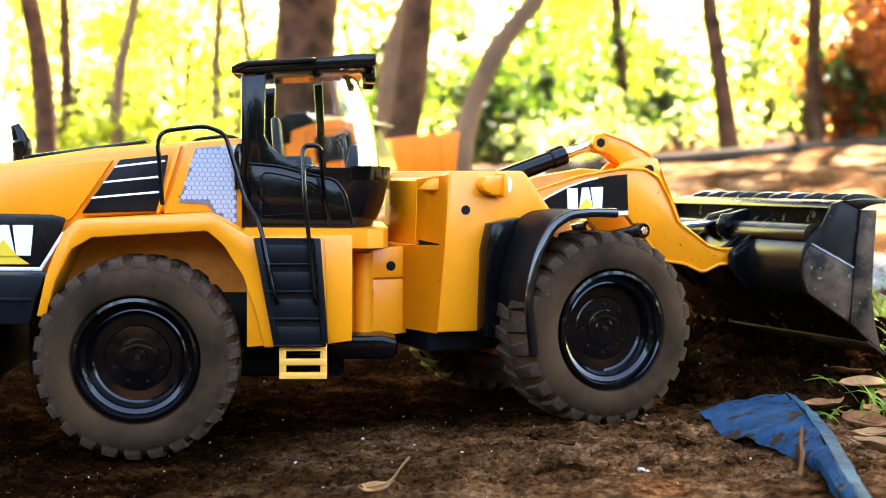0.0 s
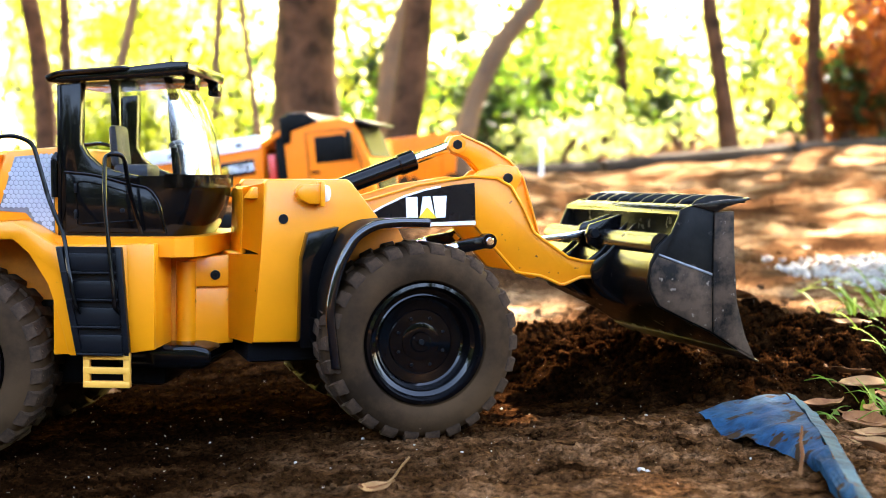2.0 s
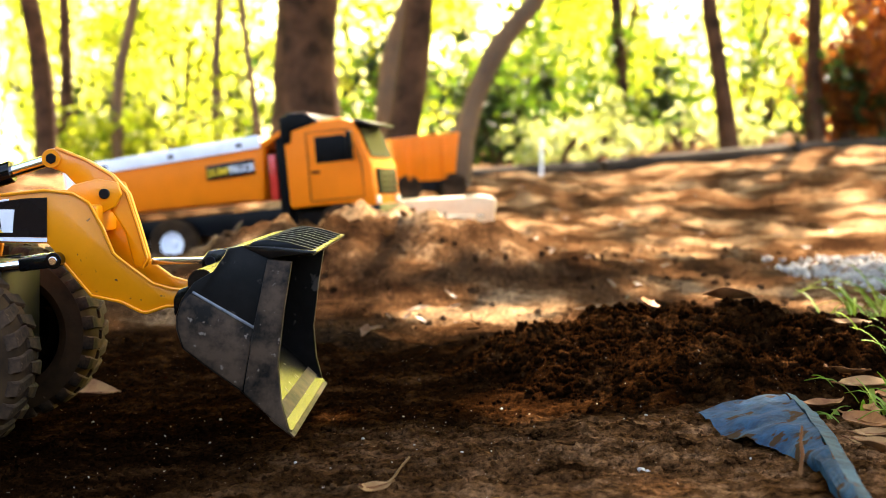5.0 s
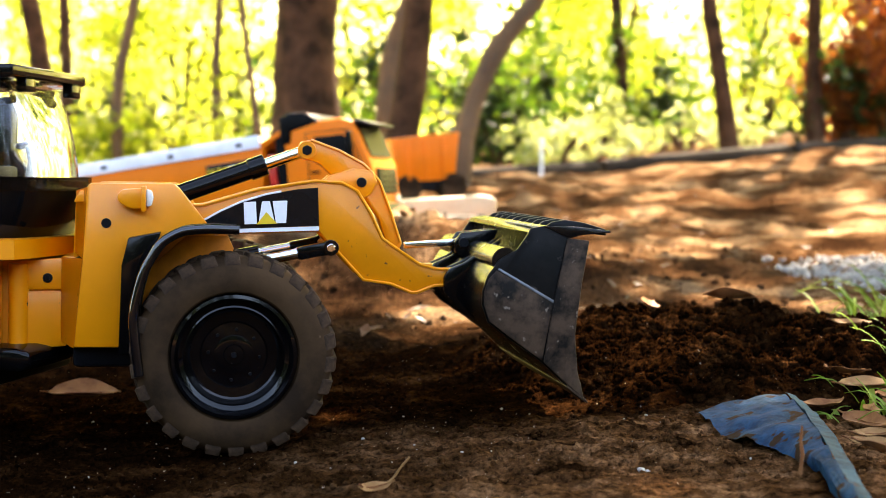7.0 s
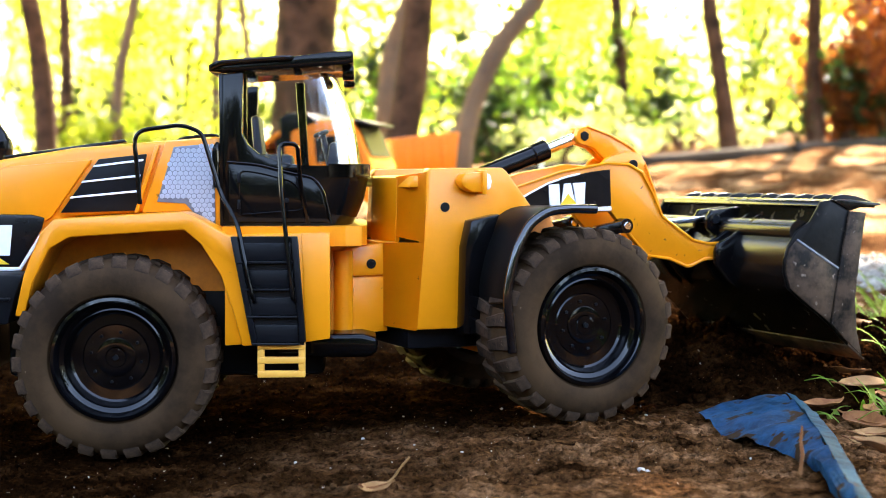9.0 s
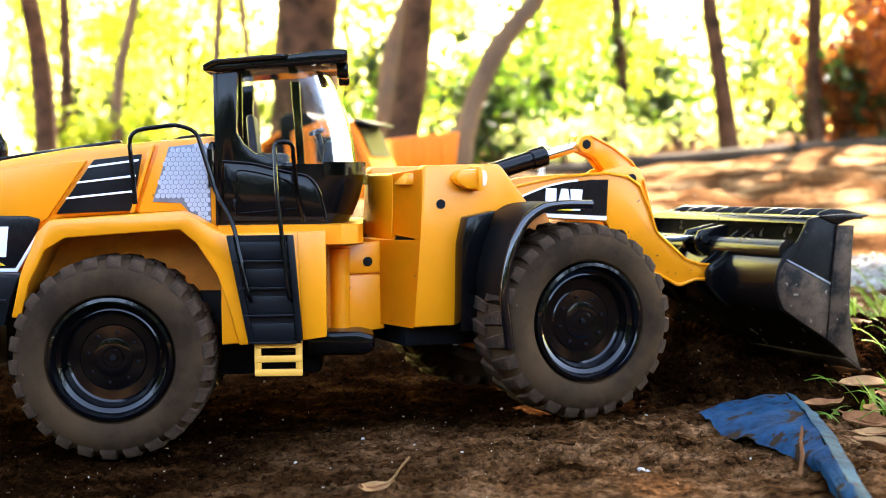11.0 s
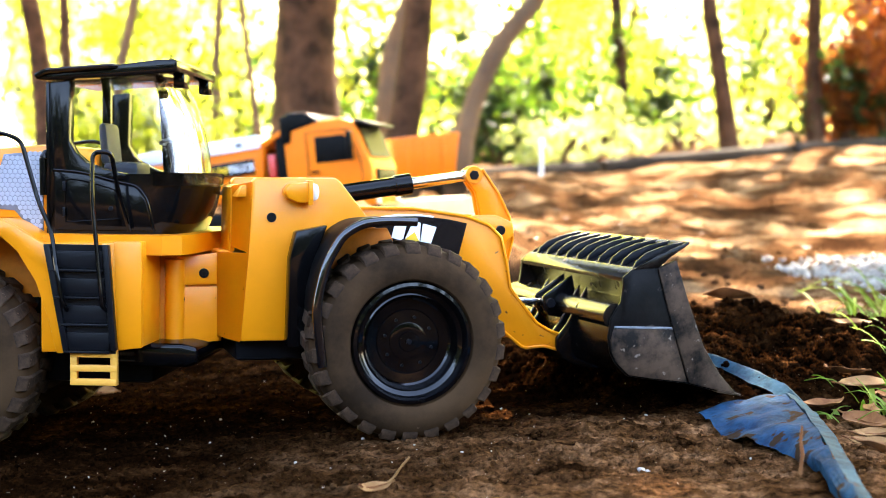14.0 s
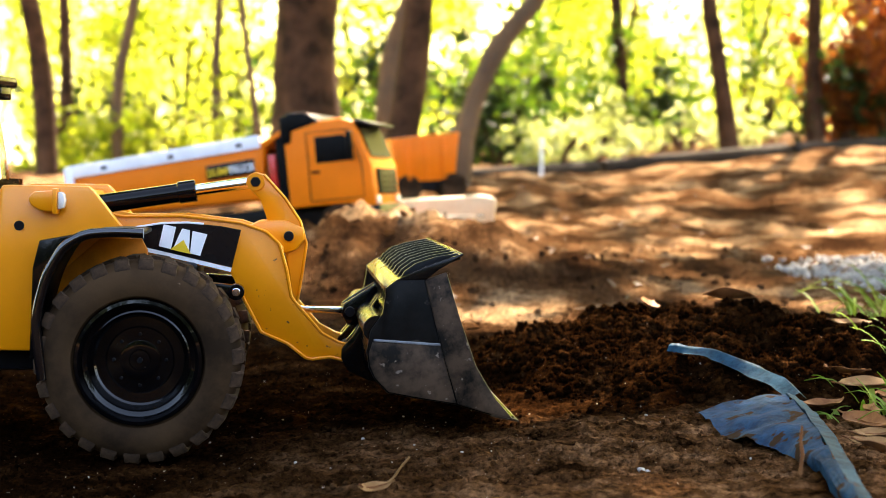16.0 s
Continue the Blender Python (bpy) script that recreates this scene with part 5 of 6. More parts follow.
tree(sl(1108, 0), [sl(1100, 150), sl(1086, -20)], 7.5, 0.034, BARK, "dark slim trunk in the undergrowth", (1.3, 1.3, 0.8), 20, LEAF_A, 1400)
tree(sl(1292, 0), [sl(1272, 150), sl(1248, -20)], 6.6, 0.040, BARK, "dark slim trunk in the undergrowth", (1.3, 1.3, 0.8), 21, LEAF_B, 900)
tree(sl(1442, 0), [sl(1440, 150), sl(1434, -20)], 6.8, 0.038, BARK, "dark slim trunk among rust-red leaves", (1.3, 1.3, 0.8), 22, LEAF_B, 900)
tree(sl(1590, 0), [sl(1565, 120), sl(1540, -20)], 7.2, 0.034, BARK, "dark slim trunk among rust-red leaves", (1.3, 1.3, 0.8), 23, LEAF_RED, 1400)


def bush(u, dist, wide, tall, material, label, seed, n=900, size=0.07):
    rnd = random.Random(seed)
    b = empty("bush")
    x, y = (u - 784) / F * dist, dist
    b.matrix_basis = pose(x, y, height(x, y) - 0.03)
    tagged(b, label, "bush")
    for _ in range(4):
        a = rnd.uniform(0, 6.3)
        e = Vector((math.cos(a) * wide * 0.6, math.sin(a) * wide * 0.4, tall * rnd.uniform(0.6, 1.0)))
        part("stem", tube([(0, 0, 0), e * 0.5 + Vector((0, 0, tall * 0.12)), e], [0.012, 0.008, 0.003], 6), BARK, b)
    vs, fs = leaf_cloud(rnd, n, (0, 0, tall * 0.55), (wide, wide * 0.7, tall * 0.55), size, 0.3, 16)
    c = new("foliage", mesh_data("foliage", vs, fs, material))
    c.parent = b
    return b


YG, GR, RS = "sunlit yellow-green bush in open woodland", "deep green bush in the undergrowth", "rust-red dry bush at the clearing's edge"
_r = random.Random(77)
for k in range(24):
    u = -150 + k * 82 + _r.uniform(-30, 30)
    d = _r.uniform(9.0, 13.0)
    bush(u, d, _r.uniform(0.7, 1.1), _r.uniform(1.4, 2.6), LEAF_A, YG, 100 + k, 1000, 0.085)
for u, d, w, h in ((60, 8.0, 0.5, 0.45), (200, 8.5, 0.5, 0.5), (330, 8.2, 0.5, 0.45), (620, 8.0, 0.4, 0.6), (900, 7.2, 0.4, 0.6), (1000, 7.8, 0.4, 0.5), (1080, 7.4, 0.4, 0.6), (1180, 8.6, 0.45, 0.55), (1350, 8.2, 0.4, 0.7), (930, 6.8, 0.35, 0.6)):
    bush(u, d, w, h, LEAF_B if h > 0.52 else LEAF_A, GR if h > 0.52 else YG, int(u) + 7, 650, 0.06)
for u, d, w, h in ((1490, 7.0, 0.22, 0.55), (1560, 6.9, 0.30, 0.65), (1530, 7.6, 0.35, 0.8), (1590, 7.2, 0.3, 1.0)):
    bush(u, d, w, h, LEAF_RED, RS, int(u) + 5, 900, 0.07)

# shaded gaps of the wood, painted as bushes with near-black leaves
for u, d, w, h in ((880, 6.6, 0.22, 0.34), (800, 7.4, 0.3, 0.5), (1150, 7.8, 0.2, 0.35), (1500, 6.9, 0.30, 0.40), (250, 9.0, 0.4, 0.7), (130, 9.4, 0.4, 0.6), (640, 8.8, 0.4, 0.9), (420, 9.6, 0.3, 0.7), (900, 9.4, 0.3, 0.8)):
    bush(u, d, w, h, LEAF_PAINTED_SHADE, "bush with shade painted into its dark leaves", int(u) + 3, 420, 0.07)

# lighter leaf copy: the glare of full sun is put into its colour
LEAF_PALE = leaf_mat("leaf_pale_sun_painted", (0.30, 0.36, 0.06), (0.55, 0.55, 0.25), 0.5)
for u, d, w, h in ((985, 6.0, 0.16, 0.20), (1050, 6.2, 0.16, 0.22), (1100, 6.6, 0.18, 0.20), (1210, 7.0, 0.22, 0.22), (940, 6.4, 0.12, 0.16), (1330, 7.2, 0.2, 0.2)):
    bush(u, d, w, h, LEAF_PALE, "low plant with full sun painted into its pale leaves", int(u) + 11, 260, 0.05)

# glowing wall far beyond everything: bright sky and sunlit wood painted as emission
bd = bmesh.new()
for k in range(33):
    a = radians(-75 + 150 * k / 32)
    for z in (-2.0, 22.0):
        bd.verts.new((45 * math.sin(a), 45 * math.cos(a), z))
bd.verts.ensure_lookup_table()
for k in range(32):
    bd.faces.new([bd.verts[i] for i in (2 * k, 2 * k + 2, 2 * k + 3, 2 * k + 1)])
FAR_GLOW = bpy.data.materials.new("far_wood_glow")
FAR_GLOW.use_nodes = True
_n, _l = FAR_GLOW.node_tree.nodes, FAR_GLOW.node_tree.links
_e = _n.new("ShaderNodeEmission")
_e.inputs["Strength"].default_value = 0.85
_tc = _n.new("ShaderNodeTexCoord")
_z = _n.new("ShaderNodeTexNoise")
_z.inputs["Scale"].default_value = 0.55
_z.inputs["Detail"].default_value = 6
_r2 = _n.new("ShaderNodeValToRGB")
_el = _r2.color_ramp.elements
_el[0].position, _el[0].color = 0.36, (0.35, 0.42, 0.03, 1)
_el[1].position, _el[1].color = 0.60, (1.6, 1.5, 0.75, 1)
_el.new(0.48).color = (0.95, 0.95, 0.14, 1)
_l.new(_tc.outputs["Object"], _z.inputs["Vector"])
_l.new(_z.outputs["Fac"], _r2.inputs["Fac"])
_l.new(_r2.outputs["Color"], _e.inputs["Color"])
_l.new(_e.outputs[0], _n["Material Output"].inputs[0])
tagged(new("backdrop", mesh_of("backdrop", bd, FAR_GLOW, 0)), "glowing backdrop painted as the sunlit yellow-green wood", "backdrop", kind="structure")

# timber edging along the clearing's far side
edging = empty("timber_edging")
tagged(edging, "weathered grey log edging beside the clearing", "log")
_pts = [(-0.30, 4.7), (0.6, 5.3), (1.5, 6.0), (2.6, 6.9)]
for (xa, ya), (xb, yb) in zip(_pts, _pts[1:]):
    va, vb = Vector((xa, ya, height(xa, ya) + 0.018)), Vector((xb, yb, height(xb, yb) + 0.018))
    part("log", tube([va.lerp(vb, q) for q in (0.01, 0.03, 0.35, 0.7, 0.97, 0.985)], [0.026, 0.032, 0.033, 0.031, 0.032, 0.026], 10), TIMBER, edging)

# branches that hang over the clearing and keep the near ground in shade
def overhang():
    rnd = random.Random(5)
    vs, fs = [], []
    spots = []
    for _ in range(170):                       # close roof over the working strip
        spots.append((rnd.uniform(-2.1, 3.0), rnd.uniform(1.4, 3.30), rnd.uniform(2.3, 2.9), 0.28, 110))
    for _ in range(38):                        # broken roof further off: sun flecks fall between
        spots.append((rnd.uniform(-2.5, 4.5), rnd.uniform(3.6, 7.0), rnd.uniform(2.4, 3.0), rnd.uniform(0.16, 0.42), 120))
    for x, y, z, r, n in spots:
        v, f = leaf_cloud(rnd, n, (x, y, z), (r, r, 0.18), 0.16, 0.4)
        o = len(vs)
        vs += v
        fs += [[o + i for i in q] for q in f]
    me = mesh_data("overhanging_foliage", vs, fs, LEAF_B)
    return tagged(new("overhanging_foliage", me), "green leafy branches hanging over the clearing", "foliage", kind="stuff")


overhang()


def screen_behind():
    """Unseen leaf screen added at the viewer's back to darken reflections and low skylight."""
    rnd = random.Random(6)
    vs, fs = [], []
    for _ in range(190):
        a = rnd.uniform(radians(95), radians(265))
        d = rnd.uniform(4.5, 7.0)
        v, f = leaf_cloud(rnd, 70, (math.sin(a) * d, math.cos(a) * d, rnd.uniform(0.0, 1.5)), (0.6, 0.6, 0.6), 0.30, 0.4)
        o = len(vs)
        vs += v
        fs += [[o + i for i in q] for q in f]
    tagged(new("undergrowth", mesh_data("undergrowth", vs, fs, LEAF_PAINTED_SHADE)), "unseen dark leaf screen added behind the viewer", "foliage", kind="stuff")


screen_behind()


# ---------------------------------------------------------------- small things on the ground
def crumbs(n, x0, x1, y0, y1, r0, r1, seed, where=None):
    rnd = random.Random(seed)
    out = []
    while len(out) < n:
        x, y = rnd.uniform(x0, x1), rnd.uniform(y0, y1)
        if where and rnd.random() > where(x, y):
            continue
        out.append((x, y, r0 + (r1 - r0) * rnd.random() ** 3))
    return out


def on_pile(x, y):
    q = ((x - 0.235) / 0.21) ** 2 + ((y - 1.19) / 0.25) ** 2
    return max(0.0, 1 - q / 1.3)


clod_stuff("soil_crumbs", "dark crumbs of dug soil on the pile", crumbs(12000, 0.0, 0.5, 0.8, 1.5, 0.0007, 0.0050, 31, on_pile), SOIL, 1)
clod_stuff("soil_crumbs", "fine dark soil crumbs over the rutted strip", crumbs(10000, -0.40, 0.40, 0.72, 1.25, 0.0004, 0.0024, 32, lambda x, y: 1.0 if y < 0.92 else 0.4), SOIL, 2)
clod_stuff("soil_crumbs", "brown clods on the heap beside the lorry", crumbs(1100, -0.5, 0.6, 1.35, 2.4, 0.0012, 0.006, 33), SOIL, 3)
GRIT = mat("pale_grit", (0.42, 0.36, 0.29), 0.7, vary=0.3, scale=300)
clod_stuff("pale_grit", "scattered pale grit specks on dark soil", crumbs(150, -0.35, 0.30, 0.74, 1.0, 0.0003, 0.0011, 34), GRIT, 4)
clod_stuff("white_gravel", "patch of white gravel beside the soil", crumbs(4000, 0.47, 0.95, 1.68, 2.20, 0.0015, 0.005, 35, lambda x, y: 1.0 if ((x - 0.72) / 0.24) ** 2 + ((y - 1.95) / 0.26) ** 2 < 1 else 0.03), GRAVEL, 5)


def pebble(x, y, r, seed, label):
    rnd = random.Random(seed)
    b = bmesh.new()
    bmesh.ops.create_icosphere(b, subdivisions=2, radius=r)
    for v in b.verts:
        v.co *= 1 + 0.25 * noise.noise(v.co * (1.3 / r) + Vector((seed, 0, 0)))
        v.co.z *= 0.7
    ob = new("pebble", mesh_of("pebble", b, GRIT, 60))
    ob.matrix_basis = pose(x, y, height(x, y) + r * 0.3, 0, 0, rnd.uniform(0, 360))
    return tagged(ob, label, "pebble", "pale pebbles on the soil")


for k, (x, y, r) in enumerate(((0.1085, 0.752, 0.0021), (0.1115, 0.749, 0.0016), (0.0110, 0.800, 0.0010), (0.055, 0.775, 0.0009), (-0.05, 0.86, 0.0012), (0.16, 0.80, 0.0011))):
    pebble(x, y, r, k, "small white pebble lying on dark soil")
# added pebble that stands in for a small blurred highlight
pebble(0.122, 2.60, 0.010, 9, "pale pebble added for a bright highlight in the clearing")


def dead_leaf(x, y, length, width, rz, material, label, curl=0.25, tilt=0.0, lift=0.002, stem=True):
    """A dry leaf: pointed blade with a fold along the midrib and a curled edge."""
    n, m = 10, 3
    b = bmesh.new()
    rows = []
    for i in range(n + 1):
        t = i / n
        w = width * 0.5 * (math.sin(math.pi * t ** 0.8) ** 0.8)
        rows.append([b.verts.new(((t - 0.5) * length, w * (j / m), length * (curl * (t - 0.5) ** 2) + abs(j / m) ** 1.5 * w * 0.45 + 0.0008 * math.sin(9 * t + j))) for j in range(-m, m + 1)])
    for ra, rb in zip(rows, rows[1:]):
        for j in range(2 * m):
            b.faces.new((ra[j], rb[j], rb[j + 1], ra[j + 1]))
    bmesh.ops.remove_doubles(b, verts=b.verts, dist=1e-6)
    bmesh.ops.solidify(b, geom=b.faces[:], thickness=0.0004)
    t = empty("dead_leaf")
    tagged(t, label, "leaf")
    part("blade", b, material, t, "", None, 60)
    part("midrib", tube([(-0.5 * length - (0.12 * length if stem else 0), 0, length * curl * 0.3), (-0.3 * length, 0, length * curl * 0.04 + 0.0006), (0, 0, 0.0008), (0.42 * length, 0, length * curl * 0.17)], [0.0006, 0.0006, 0.0005, 0.0002], 6), DEADLEAF, t)
    t.matrix_basis = pose(x, y, height(x, y) + lift, tilt, 0, rz)
    return t


dead_leaf(0.289, 0.935, 0.044, 0.018, 8, DEADLEAF_PALE, "curled tan dead leaf lying on grass", 0.3, 12, 0.012)
dead_leaf(0.250, 0.905, 0.040, 0.014, 35, DEADLEAF, "brown dry leaf beside the blue sheet", 0.4, 5, 0.006)
dead_leaf(0.238, 0.745, 0.034, 0.016, -55, DEADLEAF, "brown dry leaf beside the blue sheet", 0.35, -10, 0.010)
dead_leaf(0.262, 0.850, 0.045, 0.016, -70, DEADLEAF, "reddish dry leaf under grass blades", 0.3, 20, 0.006)
dead_leaf(0.300, 0.900, 0.050, 0.018, 100, DEADLEAF, "reddish dry leaf under grass blades", 0.3, -15, 0.006)
dead_leaf(-0.282, 1.085, 0.056, 0.030, 4, DEADLEAF_PALE, "large pale dead leaf on dark soil", 0.15, 14, 0.006)
stalked = dead_leaf(-0.036, 0.716, 0.022, 0.006, 35, DEADLEAF_PALE, "small curled tan leaf with a raised stalk on the soil", 0.8, 40, 0.002, False)
part("stalk", tube(smooth_path([(0.006, 0, 0.001), (0.011, 0.001, 0.006), (0.0125, 0.002, 0.012), (0.0160, 0.003, 0.0185)], 4), 0.0006, 7), DEADLEAF_PALE, stalked)
dead_leaf(0.255, 1.235, 0.050, 0.026, 150, DEADLEAF, "broad brown leaf on the soil pile", 0.2, 20, 0.010)
dead_leaf(0.300, 1.250, 0.045, 0.022, 40, DEADLEAF_PALE, "broad tan leaf on the soil pile", 0.2, -14, 0.010)
dead_leaf(0.185, 1.240, 0.045, 0.018, 75, DEADLEAF, "brown leaf half buried in soil", 0.3, 25, 0.008)
dead_leaf(0.365, 1.05, 0.050, 0.018, 20, DEADLEAF, "brown dry leaf among grass blades", 0.3, 10, 0.006)


for x, y, rz in ((0.275, 0.885, 70), (0.262, 0.830, 15), (0.285, 0.980, 130), (0.250, 0.790, -30), (0.310, 0.960, 40), (0.330, 1.110, -15)):
    dead_leaf(x, y, 0.034, 0.011, rz, DEADLEAF if rz > 20 else DEADLEAF_PALE, "narrow dry leaf among grass blades", 0.4, 14, 0.004)


def litter():
    """Fallen leaves over the clearing, far too many to count."""
    rnd = random.Random(41)
    vs, fs = [], []
    for _ in range(520):
        y = 1.35 + 4.5 * rnd.random() ** 1.4
        x = rnd.uniform(-0.33, 0.36) * y * 1.1
        if x < -0.1 and y < 1.6:
            continue
        s = rnd.uniform(0.010, 0.032)
        m = Euler((rnd.gauss(0, 0.35), rnd.gauss(0, 0.35), rnd.uniform(0, 6.3))).to_matrix()
        o = len(vs)
        z = height(x, y) + 0.004
        for q in ((-0.5, 0, 0.05), (-0.1, 0.22, 0.04), (0.5, 0, 0.06), (-0.1, -0.22, 0.05), (0, 0, 0)):
            vs.append(Vector((x, y, z)) + m @ Vector(q) * s)
        fs += [(o, o + 4, o + 1), (o + 1, o + 4, o + 2), (o + 2, o + 4, o + 3), (o + 3, o + 4, o)]
    m_ = leaf_mat("litter_leaf", (0.035, 0.014, 0.006), (0.10, 0.045, 0.018), 0.2)
    tagged(new("leaf_litter", mesh_data("leaf_litter", vs, fs, m_)), "dry brown leaf litter over the clearing", "leaves", kind="stuff")


litter()


def grass():
    rnd = random.Random(43)
    b = bmesh.new()
    beds = [(0.300, 0.90, 0.022, 0.04, 22, 0.036), (0.318, 0.86, 0.02, 0.05, 22, 0.04), (0.256, 0.90, 0.008, 0.015, 6, 0.016), (0.352, 1.05, 0.02, 0.05, 16, 0.034), (0.430, 1.28, 0.05, 0.08, 30, 0.06), (0.500, 1.55, 0.08, 0.10, 36, 0.07), (0.35, 0.80, 0.03, 0.05, 14, 0.05), (0.40, 1.15, 0.03, 0.05, 16, 0.05)]
    for cx, cy, sx, sy, n, ln in beds:
        for _ in range(n):
            x, y = rnd.gauss(cx, sx * 0.6), rnd.gauss(cy, sy * 0.6)
            a = rnd.uniform(0, 6.3) if rnd.random() < 0.5 else rnd.gauss(3.3, 0.6)
            l, w = ln * rnd.uniform(0.5, 1.3), rnd.uniform(0.0016, 0.0034)
            lean = rnd.uniform(0.5, 1.35)
            d = Vector((math.cos(a), math.sin(a), 0))
            side = Vector((-d.y, d.x, 0))
            p = Vector((x, y, height(x, y) - 0.002))
            prev = None
            for i in range(6):
                t = i / 5
                q = p + d * (l * t * math.sin(lean) * (0.6 + 0.4 * t)) + Vector((0, 0, l * (t * math.cos(lean * t) * 0.9)))
                ww = w * (1 - t) ** 0.6
                cur = (b.verts.new(q - side * ww), b.verts.new(q + Vector((0, 0, -0.0006))), b.verts.new(q + side * ww))
                if prev:
                    b.faces.new((prev[0], prev[1], cur[1], cur[0]))
                    b.faces.new((prev[1], prev[2], cur[2], cur[1]))
                prev = cur
    tagged(new("grass", mesh_of("grass", b, GRASS, 60)), "long green grass blades at the soil's edge", "grass", kind="stuff")


grass()


def strip_sheet(lines, n, wave, thick, seed):
    """A crumpled sheet spanned over rails: each line is a list of points along it."""
    b = bmesh.new()
    rails = []
    for ln in lines:
        pts = [Vector(p) for p in ln]
        out = []
        for i in range(n + 1):
            u = i / n * (len(pts) - 1)
            k = min(int(u), len(pts) - 2)
            out.append(pts[k].lerp(pts[k + 1], u - k))
        rails.append(out)
    grid = []
    sub = 5
    for i in range(n + 1):
        row = []
        for a, c in zip(rails, rails[1:]):
            for j in range(sub):
                p = a[i].lerp(c[i], j / sub)
                row.append(p)
        row.append(rails[-1][i])
        grid.append([b.verts.new(p + Vector((0, 0, wave * noise.noise(p * 55 + Vector((seed, 0, 0))) + wave * 0.4 * noise.noise(p * 160)))) for p in row])
    for ra, rb in zip(grid, grid[1:]):
        for j in range(len(ra) - 1):
            b.faces.new((ra[j], ra[j + 1], rb[j + 1], rb[j]))
    bmesh.ops.solidify(b, geom=b.faces[:], thickness=thick)
    return b


sheet = empty("blue_sheet")
tagged(sheet, "crumpled blue tarpaulin half buried in soil", "tarpaulin")
part("sheet_body", strip_sheet([
    [(0.166, 0.895, 0.022), (0.1687, 0.826, 0.022), (0.190, 0.770, 0.022), (0.1955, 0.720, 0.021), (0.187, 0.620, 0.018)],
    [(0.195, 0.913, 0.028), (0.191, 0.828, 0.029), (0.197, 0.768, 0.029), (0.191, 0.690, 0.028), (0.177, 0.575, 0.025)],
    [(0.2250, 0.905, 0.034), (0.2185, 0.835, 0.034), (0.2085, 0.765, 0.034), (0.1905, 0.650, 0.033), (0.172, 0.530, 0.031)]], 40, 0.0045, 0.0010, 3), BLUE, sheet, "", None, 50)
part("sheet_hem", strip_sheet([
    [(0.2250, 0.905, 0.035), (0.2185, 0.835, 0.035), (0.2085, 0.765, 0.035), (0.1905, 0.650, 0.034), (0.172, 0.530, 0.032)],
    [(0.2310, 0.915, 0.033), (0.2265, 0.840, 0.033), (0.2175, 0.765, 0.033), (0.1985, 0.655, 0.032), (0.179, 0.530, 0.030)],
    [(0.2365, 0.913, 0.010), (0.2310, 0.840, 0.010), (0.2220, 0.765, 0.010), (0.2025, 0.655, 0.010), (0.183, 0.530, 0.008)]], 40, 0.0016, 0.0010, 4), BLUE_HEM, sheet, "", None, 50)
flap = part("sheet_flap", strip_sheet([
    [(0.163, 1.005, 0.050), (0.188, 0.988, 0.047), (0.208, 0.957, 0.040), (0.221, 0.925, 0.035), (0.226, 0.900, 0.031)],
    [(0.165, 1.007, 0.054), (0.194, 0.992, 0.052), (0.216, 0.963, 0.046), (0.230, 0.928, 0.040), (0.233, 0.900, 0.035)],
    [(0.167, 1.009, 0.055), (0.198, 0.996, 0.051), (0.222, 0.967, 0.044), (0.236, 0.930, 0.036), (0.238, 0.900, 0.031)]], 24, 0.0012, 0.0010, 5), BLUE_HEM, sheet, "strip of the sheet pulled up from the soil", None, 50)

# bits of timber and a post in the clearing
blk = empty("wood_block")
tagged(blk, "pale sawn timber block lying in sunlight", "timber")
part("block", prism([(-0.105, 0.0), (0.100, 0.0), (0.105, 0.052), (0.085, 0.060), (-0.095, 0.050)], 0.0, 0.09, 0.005), PALE_WOOD, blk)
part("offcut", box(-0.12, 0.06, -0.035, 0.0, 0.0, 0.022, 0.003), PALE_WOOD, blk)
blk.matrix_basis = pose(0.0, 2.70, height(0.0, 2.70) + 0.012, 0, 0, 4)
post = empty("white_post")
tagged(post, "short white plastic post with rounded cap", "post")
part("shaft", tube([(0, 0, 0), (0, 0, 0.12)], 0.006, 14), WHITE_RAIL, post)
part("cap", lathe([(0.0, 0.012), (0.006, 0.010), (0.010, 0.006), (0.011, 0.0), (0.009, -0.004), (0.0, -0.006)], 20), WHITE_RAIL, post, "", pose(0, 0, 0.122, 90, 0, 0))
_x, _y = (958 - 784) / F * 4.9, 4.9
post.matrix_basis = pose(_x, _y, height(_x, _y) - 0.01)
twig = empty("twig")
tagged(twig, "thin dry twig stuck in the soil", "twig")
part("stick", tube([(0, 0, -0.004), (0.0012, 0.001, 0.006), (0.0004, 0.002, 0.013), (0.0014, 0.003, 0.020)], [0.0010, 0.0011, 0.0009, 0.0006], 7), DEADLEAF, twig)
twig.matrix_basis = pose(0.1795, 0.69, 0.030, 0, 0, 0)


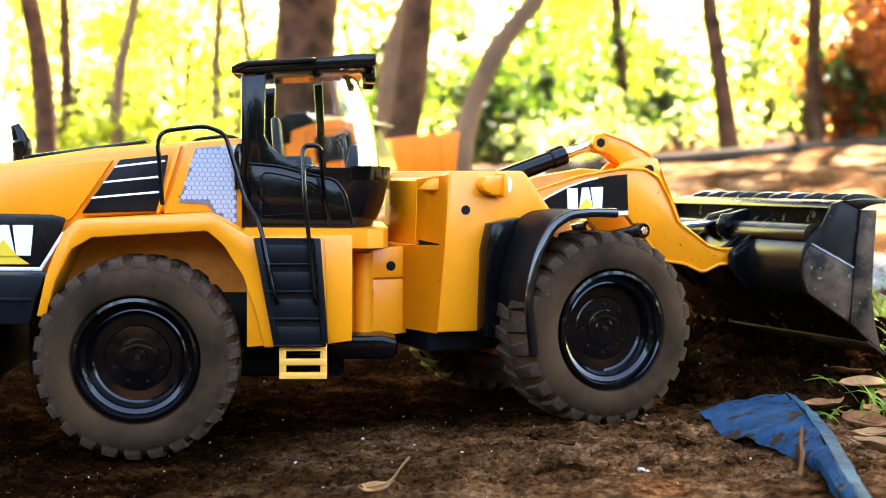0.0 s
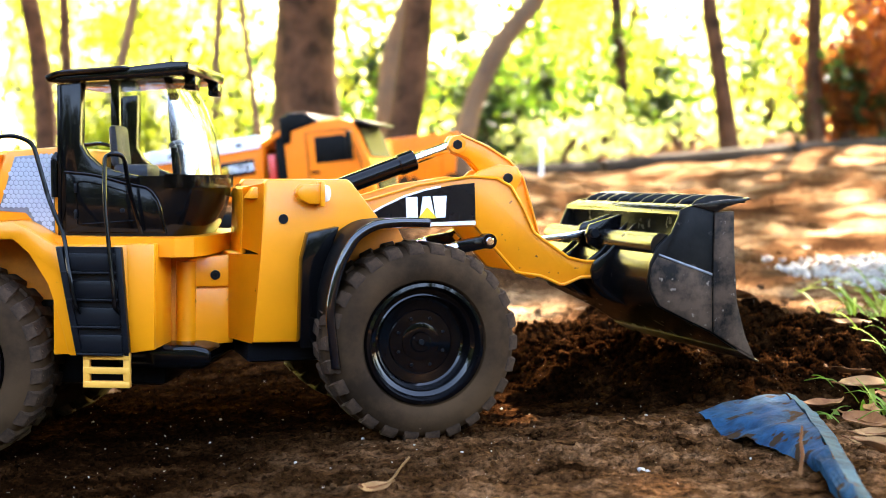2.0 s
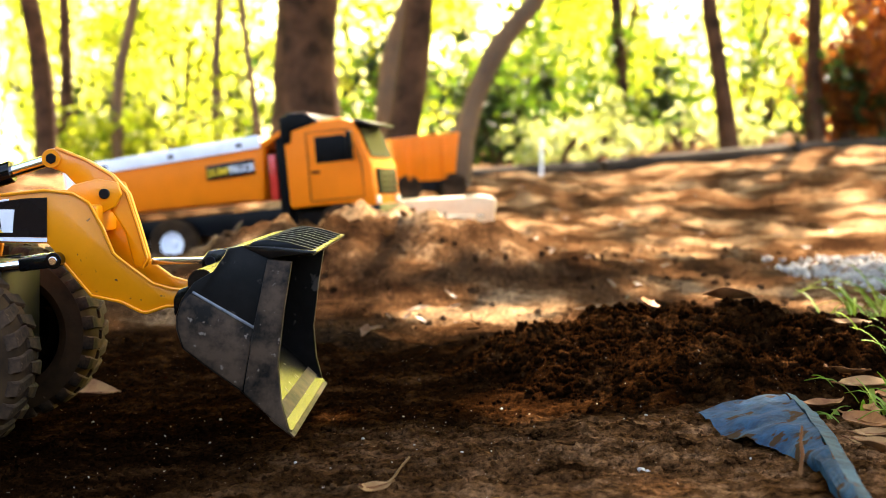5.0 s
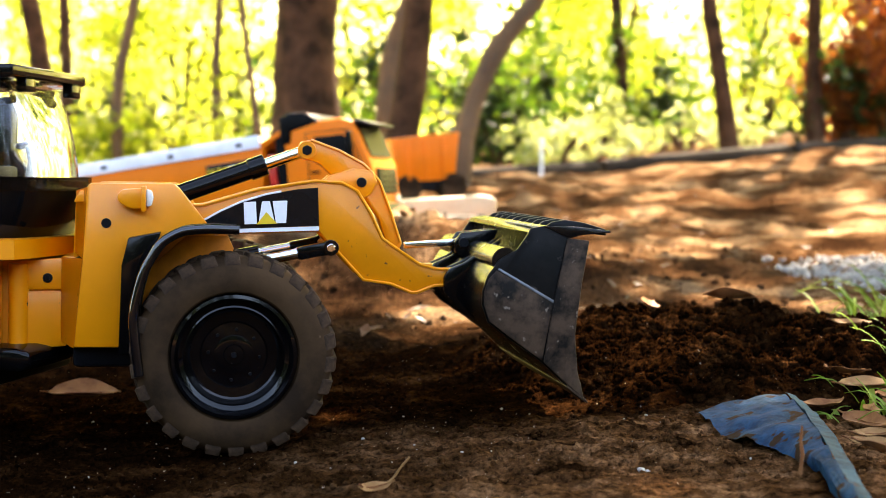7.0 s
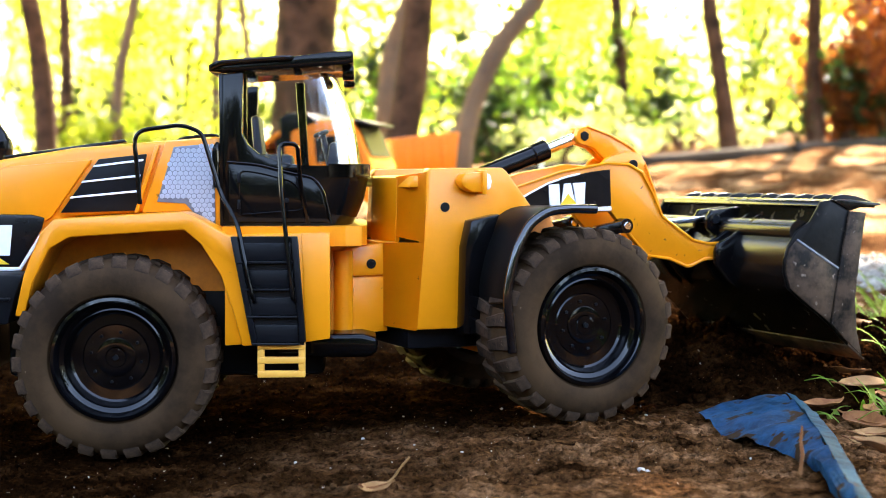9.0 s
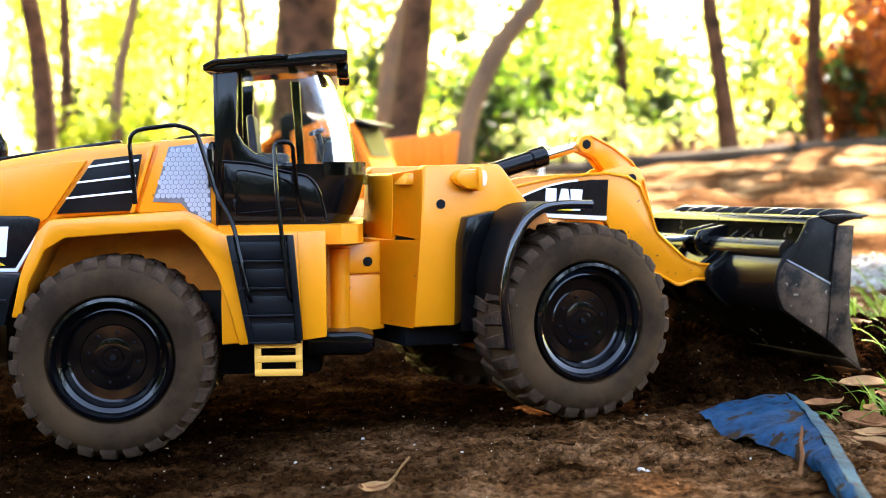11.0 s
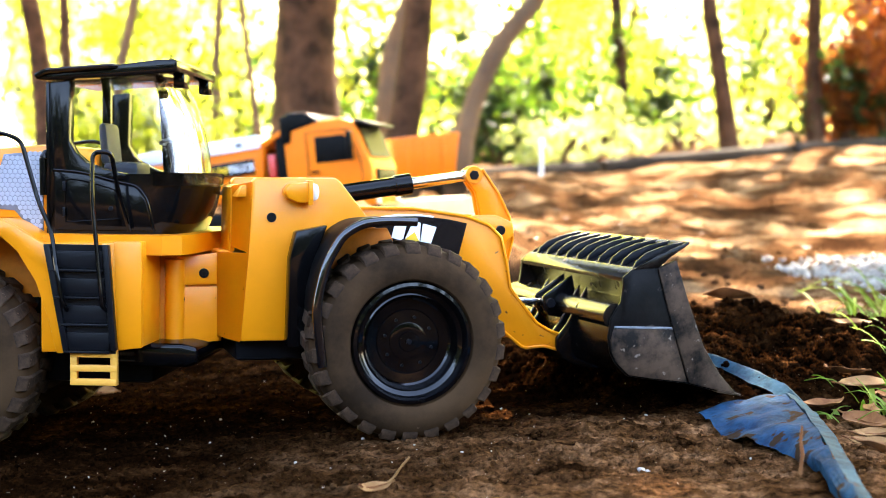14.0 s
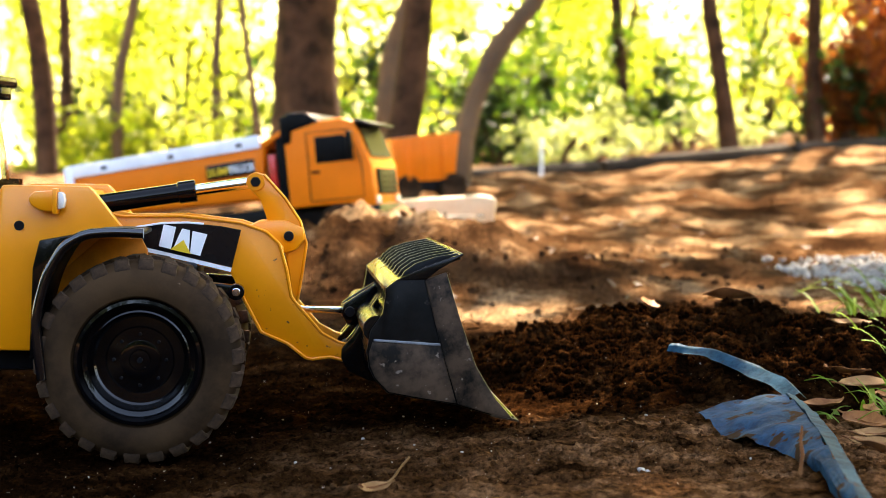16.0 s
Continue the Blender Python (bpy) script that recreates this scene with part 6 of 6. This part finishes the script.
# ---------------------------------------------------------------- movement
SLOPE_X = [-0.62, -0.475, -0.41, -0.345, -0.3, -0.2, -0.18]
SLOPE_Y = [0.892, 0.8675, 0.8585, 0.8495, 0.8425, 0.8315, 0.8305]
DRIVE = [  # seconds, x, z, nose-up degrees
    (0.0, -0.1862, 0.0026, -0.48), (0.5, -0.1909, 0.0031, -0.80), (1.0, -0.2593, 0.0012, -0.52), (1.5, -0.2940, -0.0022, -0.22), (2.0, -0.3079, -0.0027, -0.49),
    (2.5, -0.3145, -0.0022, -0.62), (3.0, -0.3449, -0.0017, -0.89), (3.5, -0.4092, -0.0020, -1.41), (4.0, -0.4950, -0.0023, -1.60), (4.2, -0.5270, -0.0026, -1.70),
    (4.7, -0.5900, -0.0025, -1.70), (5.2, -0.5950, -0.0025, -1.70), (5.7, -0.5200, -0.0025, -1.60), (6.1, -0.4380, -0.0022, -1.40), (6.3, -0.4245, -0.0022, -1.31),
    (6.5, -0.4245, -0.0022, -1.31), (7.0, -0.4221, -0.0022, -1.28), (7.5, -0.3378, -0.0019, -0.92), (8.0, -0.2355, 0.0021, -0.20), (8.5, -0.1992, 0.0030, -0.06),
    (9.0, -0.1992, 0.0030, -0.06), (9.2, -0.1992, 0.0030, -0.06), (11.3, -0.2004, 0.0028, 0.75), (11.5, -0.2004, 0.0028, 0.85), (12.0, -0.1997, 0.0027, -0.06),
    (12.5, -0.1995, 0.0027, -0.04), (13.0, -0.1988, 0.0027, 0.09), (13.5, -0.2013, 0.0032, -0.03), (14.0, -0.3161, -0.0010, -0.69), (14.5, -0.4079, -0.0014, -0.90),
    (15.0, -0.4754, -0.0020, -1.24), (15.5, -0.4756, -0.0027, -1.45), (16.0, -0.4757, -0.0028, -1.49)]
ARM = [  # seconds, boom, lever, bucket in degrees
    (0.0, 11.5, 154.0, -12.6), (0.5, 10.9, 151.6, -9.1), (1.0, 11.3, 149.4, -7.9), (1.5, 11.0, 147.7, -6.9), (2.0, 11.1, 147.4, -6.8), (2.5, 11.2, 147.4, -7.5), (3.0, 11.0, 146.9, -9.5),
    (3.5, 10.4, 147.1, -11.1), (4.0, 9.7, 148.1, -13.8), (4.2, 9.6, 148.5, -15.2), (5.2, 9.7, 149.0, -16.5), (6.3, 9.8, 149.2, -17.0), (6.5, 10.0, 149.1, -17.2), (7.0, 11.7, 150.5, -17.3),
    (7.5, 13.0, 151.6, -18.4), (8.0, 12.7, 152.7, -17.0), (8.5, 12.8, 152.8, -16.8), (9.0, 11.8, 152.1, -17.8), (9.2, 11.5, 152.0, -17.8), (10.2, 8.7, 148.4, -15.7), (11.3, 4.3, 141.9, -12.4),
    (11.5, 3.5, 139.5, -11.4), (12.0, 3.1, 132.5, -3.8), (12.5, -0.1, 123.5, 1.2), (13.0, -5.1, 114.7, 5.4), (13.5, -5.9, 113.4, 7.6), (14.0, -5.5, 115.4, 10.2), (14.5, -6.5, 116.8, 9.7),
    (15.0, -6.5, 118.0, 11.0), (15.5, -6.0, 118.0, 11.9), (16.0, -3.6, 122.5, 8.9)]


def yaw_at(x):
    return 3.36 + 61.9 * (x + 0.2)


def loader_pose(x, z, p):
    return pose(x, float(np.interp(x, SLOPE_X, SLOPE_Y)), z, 0, -p, yaw_at(x))


def turn(p, deg):
    return FRONT @ pose(p[0] + 0.0014, ARM_IN, p[1] - 0.0034, 0, -deg, 0)


def motions():
    walk(loader, [(t, loader_pose(x, z, p)) for t, x, z, p in DRIVE])
    ts, xs = [r[0] for r in DRIVE], [r[1] for r in DRIVE]
    steps = sorted({round(0.25 * k, 2) for k in range(65)} | {r[0] for r in DRIVE})
    roll = [(t, (float(np.interp(t, ts, xs)) - xs[0]) / R_TYRE / 0.98) for t in steps]
    for w, front, far in wheels:
        seat = wheel_seat(front, far)
        start = 0.4 * (1 + front)
        sag = lambda t: float(np.interp(np.interp(t, ts, xs), [-0.5, -0.35, -0.3], [-0.0028, -0.002, 0.0])) if front else 0.0
        walk(w, [(t, pose(0, 0, sag(t)) @ seat @ Matrix.Rotation((-a - start) if far else (a + start), 4, "Y")) for t, a in roll])
    rows = {k: [] for k in ("boom", "lever", "bucket", "rod", "cyl", "piston", "lift")}
    for t, bo, le, bu in ARM:
        a2, bp, cp = (Vector(rot2(bo, q)) + Vector((PIVOT.x, PIVOT.z)) for q in (ARM2, BPIN, CYLPIN))
        head = a2 + Vector(rot2(le, (LEV_L, 0)))
        foot = a2 + Vector(rot2(le, LEV_FOOT))
        lp = bp + Vector(rot2(bu - BK0, LP))
        rows["boom"].append((t, turn((PIVOT.x, PIVOT.z), bo)))
        rows["lever"].append((t, turn(a2, le)))
        rows["bucket"].append((t, turn(bp, bu - BK0)))
        rows["rod"].append((t, turn(lp, math.degrees(math.atan2(foot.y - lp.y, foot.x - lp.x)))))
        a = math.degrees(math.atan2(head.y - TC[1], head.x - TC[0]))
        rows["cyl"].append((t, turn(TC, a)))
        rows["piston"].append((t, turn(head, a)))
        rows["lift"].append((t, turn(cp, math.degrees(math.atan2(LC[1] - cp.y, LC[0] - cp.x)))))
    for k, ob in (("boom", boom), ("lever", lever), ("bucket", bucket), ("rod", rod), ("cyl", tilt_cyl), ("piston", tilt_rod)):
        walk(ob, rows[k])
    up, down = pose(0, 0, 0), pose(0, 0, -0.05, 0, 6, 0)
    walk(flap, [(0.0, down), (13.4, down), (14.1, up), (16.0, up)])
    for ob in lifts:
        walk(ob, rows["lift"])


motions()
